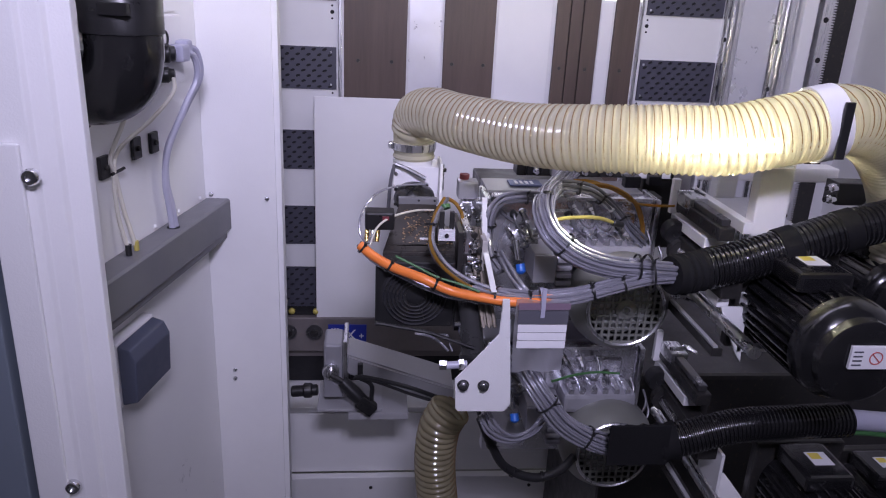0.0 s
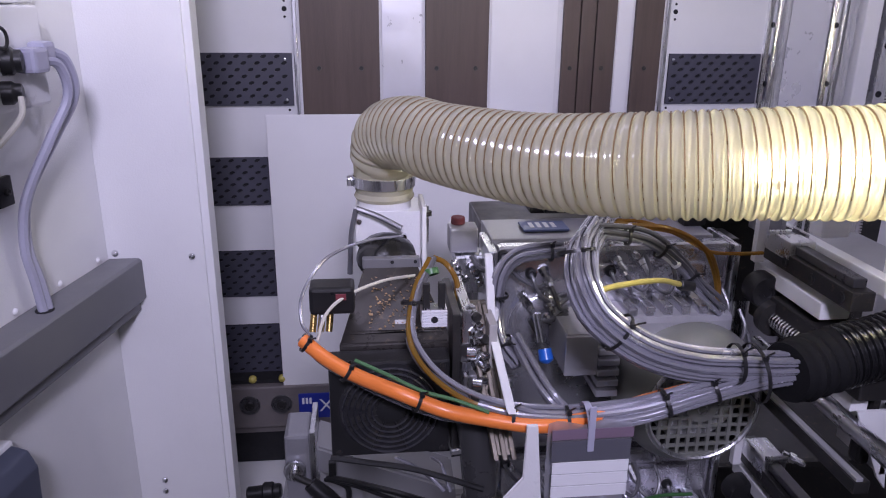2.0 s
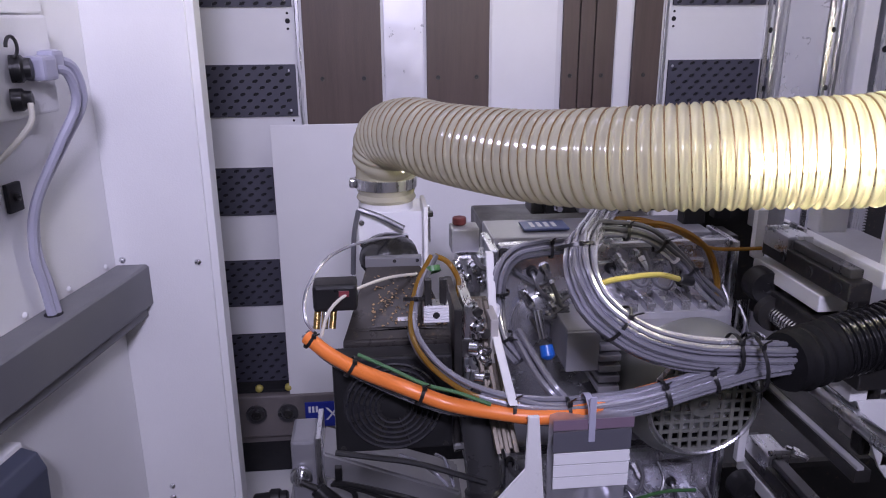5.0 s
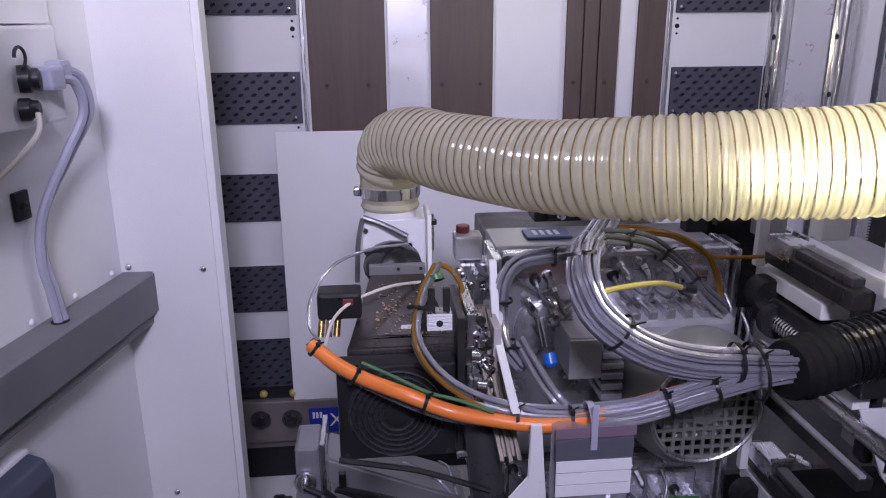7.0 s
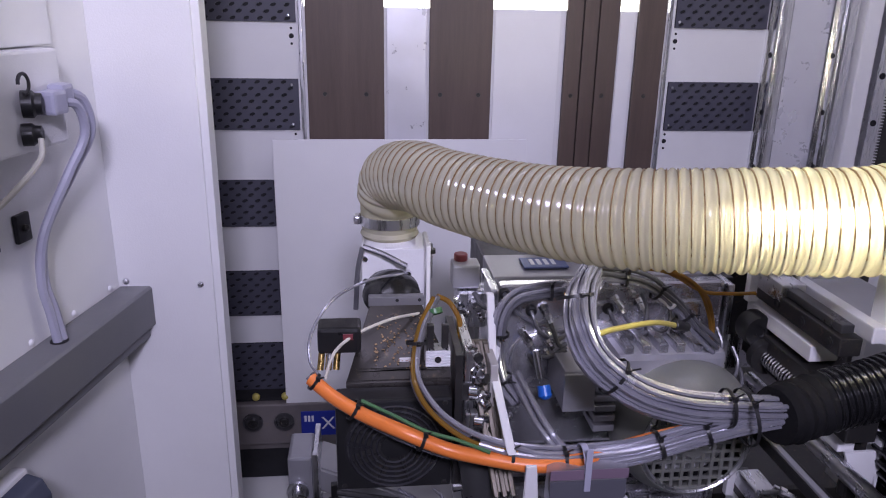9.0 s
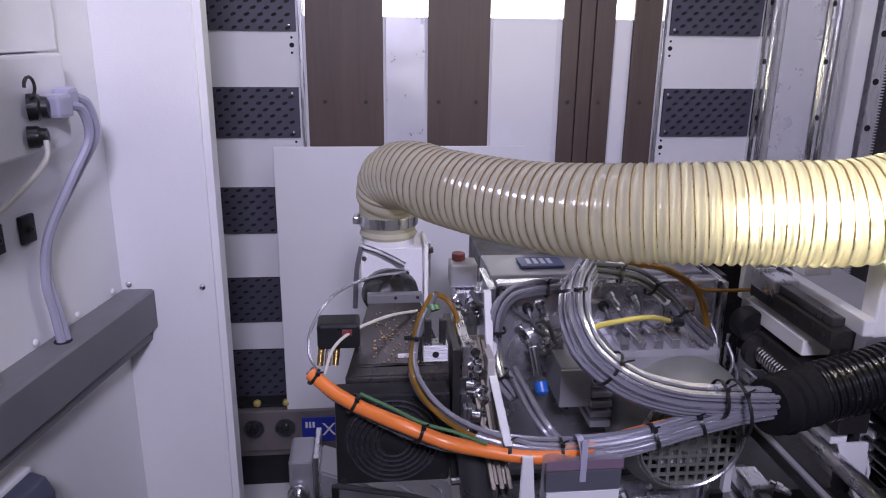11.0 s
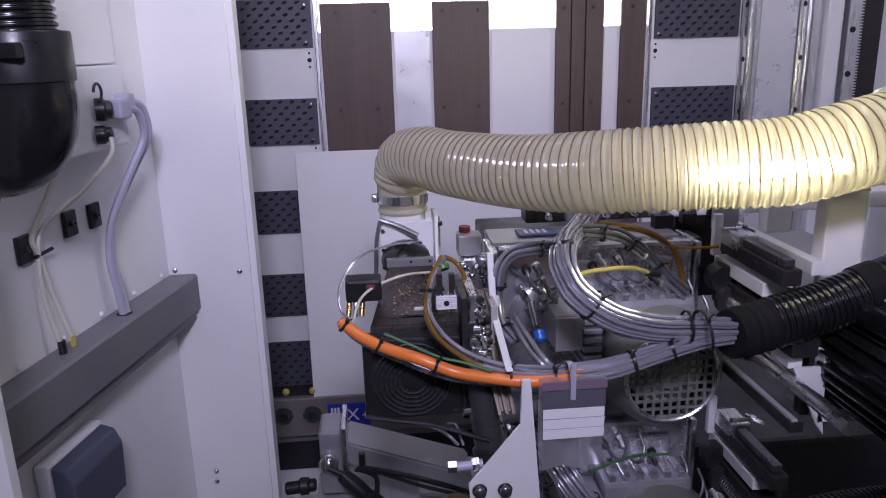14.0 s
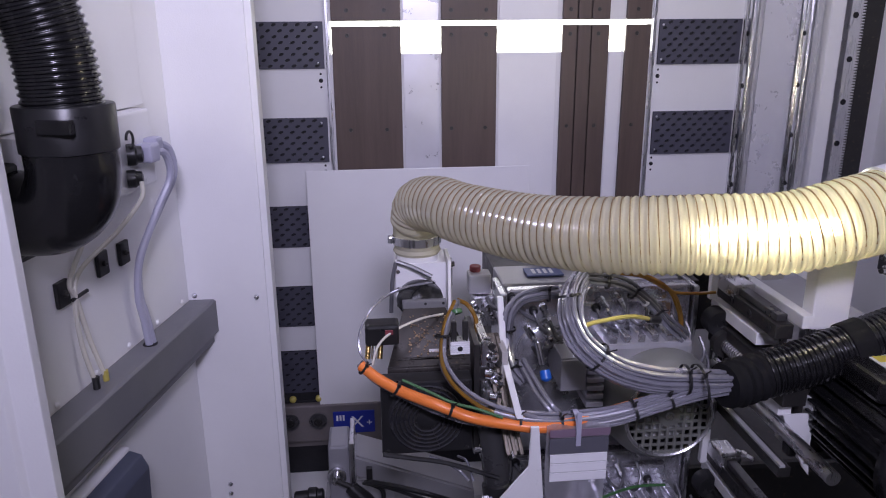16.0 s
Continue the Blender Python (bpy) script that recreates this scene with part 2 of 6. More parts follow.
def tube(pts, r, seg=8, steps=0, bm=None, caps=True, radius=None):
    """A round bar along the points; radius: a function of the ring's number."""
    if steps:
        pts = spline(pts, steps)
    fr = frames_along(pts)
    own = bm if bm is not None else bmesh.new()
    rings = []
    for i, (p, t, n, b) in enumerate(fr):
        rad = radius(i) if radius else r
        rings.append([own.verts.new(p + (n * math.cos(2 * math.pi * k / seg) + b * math.sin(2 * math.pi * k / seg)) * rad) for k in range(seg)])
    for a, b in zip(rings, rings[1:]):
        for k in range(seg):
            own.faces.new((a[k], a[(k + 1) % seg], b[(k + 1) % seg], b[k]))
    if caps:
        own.faces.new(rings[0][::-1])
        own.faces.new(rings[-1])
    return own


def cyl(a, b, r, seg=20, bm=None, r2=None, bevel=0.0):
    a, b = Vector(a), Vector(b)
    r2 = r if r2 is None else r2
    if bevel:
        d = (b - a).normalized() * bevel
        pts, rad = [a, a + d, b - d, b], [r - bevel, r, r2, r2 - bevel]
    else:
        pts, rad = [a, b], [r, r2]
    return tube(pts, r, seg, bm=bm, radius=lambda i: rad[i])


def lathe(a, axis, profile, seg=28, bm=None, caps=True):
    """profile: (distance along the axis, radius)."""
    a, axis = Vector(a), Vector(axis).normalized()
    n = axis.orthogonal().normalized()
    b = axis.cross(n)
    own = bm if bm is not None else bmesh.new()
    rings = [[own.verts.new(a + axis * d + (n * math.cos(2 * math.pi * k / seg) + b * math.sin(2 * math.pi * k / seg)) * max(r, 1e-5)) for k in range(seg)] for d, r in profile]
    for p, q in zip(rings, rings[1:]):
        for k in range(seg):
            own.faces.new((p[k], p[(k + 1) % seg], q[(k + 1) % seg], q[k]))
    if caps:
        own.faces.new(rings[0][::-1])
        own.faces.new(rings[-1])
    return own


def prism(outline, y0, y1, bevel=0.0, axis="y", bm=None):
    """A plate: an outline in the plane across the axis, from y0 to y1 along it."""
    own = bmesh.new()

    def at(p, d):
        return {"y": (p[0], d, p[1]), "x": (d, p[0], p[1]), "z": (p[0], p[1], d)}[axis]
    lo = [own.verts.new(at(p, y0)) for p in outline]
    hi = [own.verts.new(at(p, y1)) for p in outline]
    own.faces.new(lo)
    own.faces.new(hi[::-1])
    for k in range(len(lo)):
        j = (k + 1) % len(lo)
        own.faces.new((lo[k], lo[j], hi[j], hi[k]))
    if bevel:
        bmesh.ops.bevel(own, geom=own.edges[:], offset=bevel, segments=2, profile=0.6, affect="EDGES")
    return merge(bm, own)


def bar_between(p, q, wx, wy):
    """A flat bar with square section from p to q."""
    bm = bmesh.new()
    vs = [[bm.verts.new((c[0] + sx * wx, c[1] + sy * wy, c[2])) for sx, sy in ((-1, -1), (1, -1), (1, 1), (-1, 1))] for c in (p, q)]
    bm.faces.new(vs[0])
    bm.faces.new(vs[1][::-1])
    for k in range(4):
        bm.faces.new((vs[0][k], vs[1][k], vs[1][(k + 1) % 4], vs[0][(k + 1) % 4]))
    bmesh.ops.recalc_face_normals(bm, faces=bm.faces[:])
    bmesh.ops.bevel(bm, geom=bm.edges[:], offset=0.0008, segments=1, affect="EDGES")
    return bm


def bolt(at, axis, r, h, mat, parent=None, label="", category="", name="bolt", socket=True):
    """A domed or socket head, with a recess."""
    at, axis = Vector(at), Vector(axis).normalized()
    prof = [(0, r), (h * 0.75, r), (h, r * 0.82), (h, r * 0.5), (h * 0.5, r * 0.48), (h * 0.5, 0)] if socket else [(0, r), (h * 0.5, r * 0.92), (h * 0.85, r * 0.6), (h, 0)]
    ob = link(name, lathe(at, axis, prof, 12, caps=False), mat, parent, True)
    return tagged(ob, label, category) if parent is None else ob


def cable(name, pts, r, mat, label, category="cable", steps=48, seg=8, parent=None):
    ob = link(name, tube(pts, r, seg, steps), mat, parent, True)
    return tagged(ob, label, category) if parent is None else ob


def cable_bundle(name, pts, count, r, spread, mat, label, seed, flat=0.7, steps=44, loose=0.12):
    """Parallel cables that run along the points, each a part."""
    top = thing(name, pts[0], label, "cable bundle")
    rnd = random.Random(seed)
    mid = spline(pts, steps)
    fr = frames_along(mid)
    offs = []
    for k in range(count):
        for _ in range(60):
            a, q = rnd.uniform(0, 2 * math.pi), math.sqrt(rnd.uniform(0.05, 1))
            o = (math.cos(a) * q * spread, math.sin(a) * q * spread * flat)
            if all((o[0] - p[0]) ** 2 + (o[1] - p[1]) ** 2 > (1.95 * r) ** 2 for p in offs):
                break
        offs.append(o)
    for k, o in enumerate(offs):
        ph, w = rnd.uniform(0, 6.28), rnd.uniform(0.6, 1.6)
        line = []
        for i, (p, t, n, b) in enumerate(fr):
            s = 1 + loose * math.sin(ph + w * i / steps * 6.28)
            line.append(p + n * o[0] * s + b * o[1] * s)
        ob = link("cable", tube(line, r, 7), mat if not isinstance(mat, list) else mat[k % len(mat)], top, True)
    return top


def cable_tie(at, axis, r, parent=None, mat=None, tail=0.0, w=0.0032):
    """A strap round a bundle, with its locking head."""
    at, axis = Vector(at), Vector(axis).normalized()
    bm = lathe(at - axis * w / 2, axis, [(0, r), (0, r + 0.0010), (w, r + 0.0010), (w, r)], 20, caps=False)
    up = (Vector((0, -0.6, 0.8)) - axis * axis.dot(Vector((0, -0.6, 0.8)))).normalized()
    h = at + up * (r + 0.002)
    box((-0.0022, -0.002, -0.002), (0.0022, 0.002, 0.0024), 0.0006, bm, Matrix.Translation(h))
    if tail:
        tube([h, h + up * tail * 0.6, h + up * tail + Vector((tail * 0.3, 0, 0))], 0.0009, 5, bm=bm)
    ob = link("cable_tie", bm, mat or BLACK, parent, True)
    return tagged(ob, "narrow plastic cable tie round the cables", "cable tie", "cable ties") if parent is None else ob


def ring_hose(name, pts, r, pitch, mat, label, wire, category="hose", depth=0.0017, seg=44, narrow=1.0):
    """Ribbed hose: a bulging film and the wire of its spiral."""
    top = thing(name, pts[0], label, category)
    line = spline(pts, 200)
    length = sum((b - a).length for a, b in zip(line, line[1:]))
    turns = int(length / pitch)
    per = 8
    film = spline(pts, turns * per)

    def width(u):
        return r * (narrow + (1 - narrow) * min(1.0, u / 0.55))
    part("film", tube(film, r, seg, radius=lambda i: width(i / (turns * per)) - depth * (0.5 + 0.5 * math.cos(2 * math.pi * i / per)) ** 1.5, caps=False), mat, top, "", True)
    fr = frames_along(spline(pts, turns * 24))
    bm = bmesh.new()
    coil = [p + (n * math.cos(2 * math.pi * i / 24) + b * math.sin(2 * math.pi * i / 24)) * (width(i / (turns * 24)) - depth * 0.35) for i, (p, t, n, b) in enumerate(fr)]
    tube(coil, wire, 5, bm=bm)
    part("wire_spiral", bm, SPIRAL, top, "thin copper-brown wire spiral", True)
    return top


def corrugated(name, pts, r, pitch, mat, label, depth=0.003, seg=24, category="conduit"):
    line = spline(pts, 100)
    length = sum((b - a).length for a, b in zip(line, line[1:]))
    per = 6
    n = int(length / pitch) * per
    shape = (0, 0.1, 0.9, 1, 0.9, 0.1)
    ob = link(name, tube(pts, r, seg, n, radius=lambda i: r - depth + depth * shape[i % per]), mat, None, True)
    return tagged(ob, label, category)


def letters(name, text, size, m, mat, parent, depth=0.0004):
    cu = bpy.data.curves.new(name, "FONT")
    cu.body, cu.size, cu.extrude, cu.align_x, cu.align_y = text, size, depth, "CENTER", "CENTER"
    tmp = bpy.data.objects.new(name, cu)
    scene.collection.objects.link(tmp)
    bpy.context.view_layer.update()
    me = bpy.data.meshes.new_from_object(tmp.evaluated_get(bpy.context.evaluated_depsgraph_get()))
    bpy.data.objects.remove(tmp)
    me.transform(m)
    me.materials.clear()
    me.materials.append(mat)
    ob = new(name, me)
    ob.parent = parent
    ob.matrix_parent_inverse = parent.matrix_world.inverted() if parent.type == "EMPTY" else Matrix()
    return ob

# ---- the setting ----


def setting(name, bm, mat, label, category="wall"):
    return tagged(link(name, bm, mat), label, category, kind="structure")


setting("floor", box((-3, -4.2, -0.1), (3, 1.2, 0.0)), FLOORM, "grey concrete workshop floor", "floor")
setting("hall_wall_rear", box((-3, -4.3, 0), (3, -4.2, 3.2)), WALL, "plain pale workshop wall behind the open machine")
setting("hall_wall_west", box((-3.1, -4.2, 0), (-3, 1.2, 3.2)), WALL, "plain pale workshop wall beside the machine")
setting("hall_wall_east", box((3, -4.2, 0), (3.1, 1.2, 3.2)), WALL, "plain pale workshop wall beside the machine")
setting("hall_ceiling", box((-3.1, -4.3, 3.2), (3.1, 1.3, 3.3)), WALL, "plain pale workshop ceiling", "ceiling")
setting("roof", box((-0.75, -1.0, 2.45), (1.7, 0.3, 2.5)), WHITE, "white painted steel roof of the machine", "roof")

# back wall of the machine, with the daylight slot between the plates
SLOT_LO, SLOT_HI = 1.642, 1.714
setting("wall_back_west", box((-0.95, 0, 0.30), (-0.337, 0.02, 2.45)), WALL, "white painted steel back wall of the machine")
setting("wall_back_east", box((0.412, 0, 0.30), (1.7, 0.02, 2.45)), WALL, "white painted steel back wall of the machine")
setting("wall_back_upper", box((-0.337, 0, SLOT_HI), (0.412, 0.02, 2.45)), WALL, "white painted steel wall above the daylight slot")
setting("wall_back_lower", box((-0.337, 0, 0.30), (0.412, 0.02, SLOT_LO)), WALL, "white painted steel wall below the daylight slot")
setting("backdrop", box((-0.6, 0.16, 1.5), (0.7, 0.17, 1.9)), SKYGLOW, "bright daylight of the hall behind the slot", "backdrop")


def strip(x0, x1, z0, z1, mat, label, y=-0.004):
    return setting("trim", box((x0, y, z0), (x1, -0.0005, z1), 0.001), mat, label, "trim")


strip(-0.172, -0.090, 0.5, SLOT_LO, GALV, "bright galvanised sheet strip between brown plates")
strip(-0.172, -0.090, SLOT_HI, 2.4, GALV, "bright galvanised sheet strip between brown plates")
strip(0.050, 0.186, 0.5, SLOT_LO, WHITE, "white painted strip with brush marks between plates")
strip(0.050, 0.186, SLOT_HI, 2.4, WHITE, "white painted strip with brush marks between plates")
strip(0.313, 0.343, 0.5, SLOT_LO, WHITE, "narrow white painted strip between plates")
strip(-0.347, -0.339, 0.5, 2.4, STEEL, "narrow bright steel edge strip", -0.012)
strip(0.413, 0.421, 0.5, 2.4, STEEL, "narrow bright steel edge strip", -0.012)


def wear_plate(x0, x1, z0, z1, screws, grooves=()):
    top = thing("wear_plate", ((x0 + x1) / 2, -0.008, z0), "dark brown laminate plate screwed upright to the wall" if not grooves else "dark brown laminate plate with upright grooves on the wall", "plate", "brown plates")
    xs = [x0, *grooves, x1]
    for a, b in zip(xs, xs[1:]):
        part("board", box((a + 0.0012, -0.014, z0), (b - 0.0012, -0.004, z1), 0.0015), BROWN, top)
    if grooves:
        part("backing", box((x0 + 0.002, -0.006, z0), (x1 - 0.002, -0.0045, z1)), DARK, top)
    z = z0 + 0.02
    for x in screws:
        for zz in screw_rows:
            if z0 < zz < z1:
                part("screw", lathe((x, -0.0138, zz), (0, -1, 0), [(0, 0.0048), (0.0012, 0.0042), (0.0012, 0.002), (0.0004, 0)], 10, caps=False), BLACKSTEEL, top, "", True)
    return top


screw_rows = (0.63, 0.84, 1.05, 1.26, 1.471, 1.683, 1.737, 1.94, 2.15)
for z0, z1 in ((0.55, 1.703), (1.715, 2.4)):
    wear_plate(-0.334, -0.176, z0, z1, (-0.298, -0.214))
    wear_plate(-0.086, 0.045, z0, z1, (-0.062, 0.018))
    wear_plate(0.196, 0.309, z0, z1, (0.215, 0.282), (0.232, 0.265))
    wear_plate(0.347, 0.408, z0, z1, (0.374,))


def perforated(x0, x1, z0, z1, edge_screws):
    """A dark sheet with staggered slots that go through it, on a black backing."""
    top = thing("perforated_panel", ((x0 + x1) / 2, -0.004, z0), "dark blue-grey perforated steel panel with staggered slots", "panel", "perforated panels")
    cw, ch, hw, hh = 0.0265, (z1 - z0) / 8, 0.0062, 0.0036
    bm = bmesh.new()
    yf = -0.005

    def quad(a, b, c, d):
        bm.faces.new([bm.verts.new(p) for p in (a, b, c, d)])
    for row in range(8):
        za, zb = z0 + row * ch, z0 + (row + 1) * ch
        x = x0 - (cw / 2 if row % 2 else 0)
        while x < x1 - 1e-6:
            a, b = max(x, x0), min(x + cw, x1)
            if b - a > cw * 0.98:
                cx, cz = (a + b) / 2, (za + zb) / 2
                outer = [bm.verts.new((px, yf, pz)) for px, pz in ((a, za), (cx, za), (b, za), (b, cz), (b, zb), (cx, zb), (a, zb), (a, cz))]
                ring, deep = [], []
                for k in range(8):
                    an = radians(225 + 45 * k)
                    px, pz = hw * math.cos(an), hh * math.sin(an)
                    px, pz = px, pz + px * 0.25
                    ring.append(bm.verts.new((cx + px, yf, cz + pz)))
                    deep.append(bm.verts.new((cx + px, yf + 0.003, cz + pz)))
                for k in range(8):
                    j = (k + 1) % 8
                    bm.faces.new((outer[k], outer[j], ring[j], ring[k]))
                    bm.faces.new((ring[k], ring[j], deep[j], deep[k]))
            else:
                quad((a, yf, za), (b, yf, za), (b, yf, zb), (a, yf, zb))
            x += cw
    bmesh.ops.remove_doubles(bm, verts=bm.verts, dist=1e-6)
    part("perforated_sheet", bm, PERF, top)
    # near-black plate paints the shade seen through the slots
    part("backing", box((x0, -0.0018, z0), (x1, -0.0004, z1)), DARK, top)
    for x in edge_screws:
        for z in (z0 + 0.012, z1 - 0.012):
            part("rivet", lathe((x, yf, z), (0, -1, 0), [(0, 0.003), (0.001, 0.0025), (0.0015, 0)], 10, caps=False), STEEL, top, "", True)
    return top


ROWS = ((0.795, 0.912), (0.980, 1.086), (1.188, 1.290), (1.396, 1.500), (1.611, 1.714), (1.826, 1.930))
for z0, z1 in ROWS:
    perforated(-0.62, -0.352, z0, z1, (-0.366,))
    if z0 > 1.1:
        perforated(0.431, 0.633, z0, z1, (0.440,))


def pin_holes(x, z):
    top = thing("hole_group", (x, 0, z), "three dark drilled holes in the white wall", "hole", "drilled holes")
    for dz, r in ((0.015, 0.0026), (0, 0.005), (-0.015, 0.0026)):
        part("hole", lathe((x, -0.0006, z + dz), (0, -1, 0), [(0, r), (0.0006, r), (0.0006, r * 0.8), (0.0002, 0)], 12, caps=False), DARK, top)
    return top


for zz in (1.584, 1.80, 1.372):
    pin_holes(-0.362, zz)
    pin_holes(0.436, zz)

# linear guide rails and toothed rack on the back wall, by the east side


def wall_rail(x0, x1, label, bolts=True):
    top = thing("guide_rail", ((x0 + x1) / 2, -0.02, 0.6), label, "guide rail", "upright guide rails")
    w = x1 - x0
    out = [(x0, 0.0), (x0, -0.010), (x0 + w * 0.22, -0.016), (x0 + w * 0.22, -0.022), (x0, -0.028), (x0, -0.034)] + [(x0 + w * (0.5 - 0.5 * math.cos(math.pi * k / 10)), -0.034 - 0.010 * math.sin(math.pi * k / 10)) for k in range(1, 10)] + [(x1, -0.034), (x1, -0.028), (x1 - w * 0.22, -0.022), (x1 - w * 0.22, -0.016), (x1, -0.010), (x1, 0.0)]
    part("rail", prism(out, 0.55, 2.4, axis="z"), RAILSTEEL, top)
    if bolts:
        for k in range(12):
            z = 0.72 + 0.12 * k
            part("bolt_hole", lathe((x0 - 0.0002, -0.0300, z), (-1, 0, 0), [(0, 0.006), (0.0008, 0.006), (0.0008, 0.005), (0.0003, 0)], 12, caps=False), DARK, top)
    return top


wall_rail(0.636, 0.670, "bright machined steel guide rail standing on the wall")
wall_rail(0.776, 0.816, "bright machined steel guide rail standing on the wall")
setting("trim", box((0.674, -0.012, 0.55), (0.772, -0.0005, 2.4), 0.002), GALV, "pale painted strip between the rails", "trim")
setting("trim", box((0.820, -0.055, 0.55), (0.856, -0.0005, 2.4), 0.004), WHITE, "white painted upright profile beside the rails", "trim")
rack = thing("toothed_rack", (0.89, -0.03, 0.55), "grey steel rack with fine teeth along one edge", "rack")
part("bar", box((0.872, -0.05, 0.55), (0.900, -0.0005, 2.4), 0.001), STEEL, rack)
bm = bmesh.new()
for k in range(220):
    z = 0.75 + k * 0.0066
    prism([(0.900, z), (0.909, z + 0.0015), (0.909, z + 0.0035), (0.900, z + 0.0055)], -0.049, -0.006, bm=bm)
tagged(part("teeth", bm, STEEL, rack), kind="stuff")
for z in (1.10, 1.26, 1.42, 1.52, 1.62, 1.72, 1.82):
    part("bolt_hole", lathe((0.884, -0.0502, z), (0, -1, 0), [(0, 0.007), (0.001, 0.007), (0.001, 0.005), (0.0003, 0)], 12, caps=False), DARK, rack)
setting("trim", box((0.915, -0.03, 0.55), (0.968, -0.0005, 2.4), 0.002), BLACKSTEEL, "dark grey upright recess beside the rack", "trim")
setting("wall_east", box((1.02, -1.3, 0.2), (1.05, 0.0, 2.45)), WHITE, "white painted side wall of the machine")

# lower part of the back wall
setting("lower_back_panel", box((-0.95, -0.165, 0.36), (0.75, -0.145, 0.548), 0.003), WHITE, "white folded panel low on the wall")
setting("lower_back_panel_base", box((-0.95, -0.19, 0.0), (0.75, -0.166, 0.357), 0.003), WHITE, "white base panel with small dark screws")
for x in (-0.475, -0.25, -0.03, 0.2):
    bolt((x, -0.191, 0.325), (0, -1, 0), 0.005, 0.003, BLACKSTEEL, None, "small dark screw in the white base panel", "screw", "screw")
setting("lower_ledge", box((-0.95, -0.165, 0.551), (0.75, -0.004, 0.566), 0.002), WHITE, "narrow ledge above the lower panel", "ledge")

clamp_bar = thing("clamp_bar", (-0.4, -0.05, 0.70), "dusty steel bar with two socket bolts low on the wall", "steel bar")
part("bar", box((-0.62, -0.06, 0.682), (0.40, -0.004, 0.785), 0.004), DUSTYBAR, clamp_bar)
for x in (-0.481, -0.411):
    part("bolt_well", lathe((x, -0.0602, 0.741), (0, -1, 0), [(0, 0.023), (0.003, 0.023), (0.003, 0.018), (0.0004, 0.017), (0.0004, 0)], 28, caps=False), OILSTEEL, clamp_bar, "dark ringed bolt well", True)
    part("bolt", lathe((x, -0.061, 0.741), (0, -1, 0), [(0, 0.011), (0.007, 0.011), (0.008, 0.010), (0.008, 0.006), (0.003, 0.0055), (0.003, 0)], 18, caps=False), BLACKSTEEL, clamp_bar, "", True)
# strip in the bar's dusty tone, painting the shadow under the bar
setting("lower_strip", box((-0.95, -0.030, 0.652), (0.4, -0.004, 0.680)), DUSTYBAR, "grey strip painting the shadow below the dusty bar", "strip")
# two near-black boxes paint the shade of gaps; the wall has no opening
setting("lower_gap", box((-0.95, -0.020, 0.568), (0.4, -0.004, 0.650)), DARK, "near-black strip painting the shade of a gap low on the wall", "gap")
setting("lower_wall_recess", box((-0.95, -0.045, 0.787), (0.4, -0.004, 0.7945)), DARK, "near-black strip painting the gap's shade under the perforated panels", "gap")

# sliding white sheet behind the head, with the blue axis sign under it
sheet = thing("sliding_sheet", (-0.14, -0.05, 0.765), "large plain white sheet hanging behind the machine head", "sheet")
part("panel", box((-0.405, -0.055, 0.768), (0.118, -0.050, 1.385), 0.0015), WHITE, sheet)
sign = thing("axis_sign", (-0.34, -0.06, 0.72), "blue sign with a white X and small white bars", "sign")
part("plate", box((-0.373, -0.0665, 0.705), (-0.268, -0.0625, 0.767), 0.002), BLUESIGN, sign)
letters("letter_x", "X", 0.045, Matrix.Translation((-0.312, -0.0667, 0.735)) @ Euler((radians(90), 0, 0)).to_matrix().to_4x4(), PAPER, sign)
letters("plus_mark", "+", 0.028, Matrix.Translation((-0.282, -0.0667, 0.732)) @ Euler((radians(90), 0, 0)).to_matrix().to_4x4(), PAPER, sign)
for k in range(3):
    part("bar_mark", box((-0.365 + k * 0.008, -0.0673, 0.742), (-0.360 + k * 0.008, -0.0666, 0.757)), PAPER, sign)

# ---- west wall of the enclosure ----
WEST_AT, WEST_SIZE = Vector((-0.215, -1.555, 1.605)), 0.89
WEST = Matrix.Translation(WEST_AT) @ Matrix.Scale(WEST_SIZE, 4) @ Matrix.Translation(-WEST_AT)


def set_in_place(before, m):
    """Moves every top-level thing made since the set of names was taken."""
    for ob in [o for o in bpy.data.objects if o.name not in before and o.parent is None]:
        ob.matrix_world = m @ ob.matrix_world


standing = {o.name for o in bpy.data.objects}
setting("wall_west", prism([(-0.622, -0.386), (-0.7536, -1.044), (-0.7836, -1.044), (-0.650, -0.386)], -0.198, 2.554, axis="z"), WHITE, "white painted steel side wall of the enclosure")
fold = [(-0.648, -0.385), (-0.648, -0.362), (-0.468, -0.362), (-0.468, -0.335), (-0.460, -0.335), (-0.460, -0.378), (-0.472, -0.378), (-0.472, -0.385)]
setting("wall_west_return", prism(fold, -0.198, 2.554, 0.001, axis="z"), WHITE, "white folded steel post at the end of the side wall")
for p in ((-0.492, -0.386, 1.207), (-0.580, -0.386, 0.764), (-0.610, -0.386, 1.215), (-0.579, -0.386, 0.787)):
    bolt(p, (0, -1, 0), 0.0055, 0.004, CHROME, None, "small bright dome screw in the white post", "screw", "screw", False)

# frame of the splayed side wall: x out of the wall, -y along it towards the open front
WM = Matrix.Translation((-0.622, -0.386, 0)) @ Euler((0, 0, radians(-11.3))).to_matrix().to_4x4()


def on_wall(n, s, z):
    return tuple(WM @ Vector((n, -s, z)))


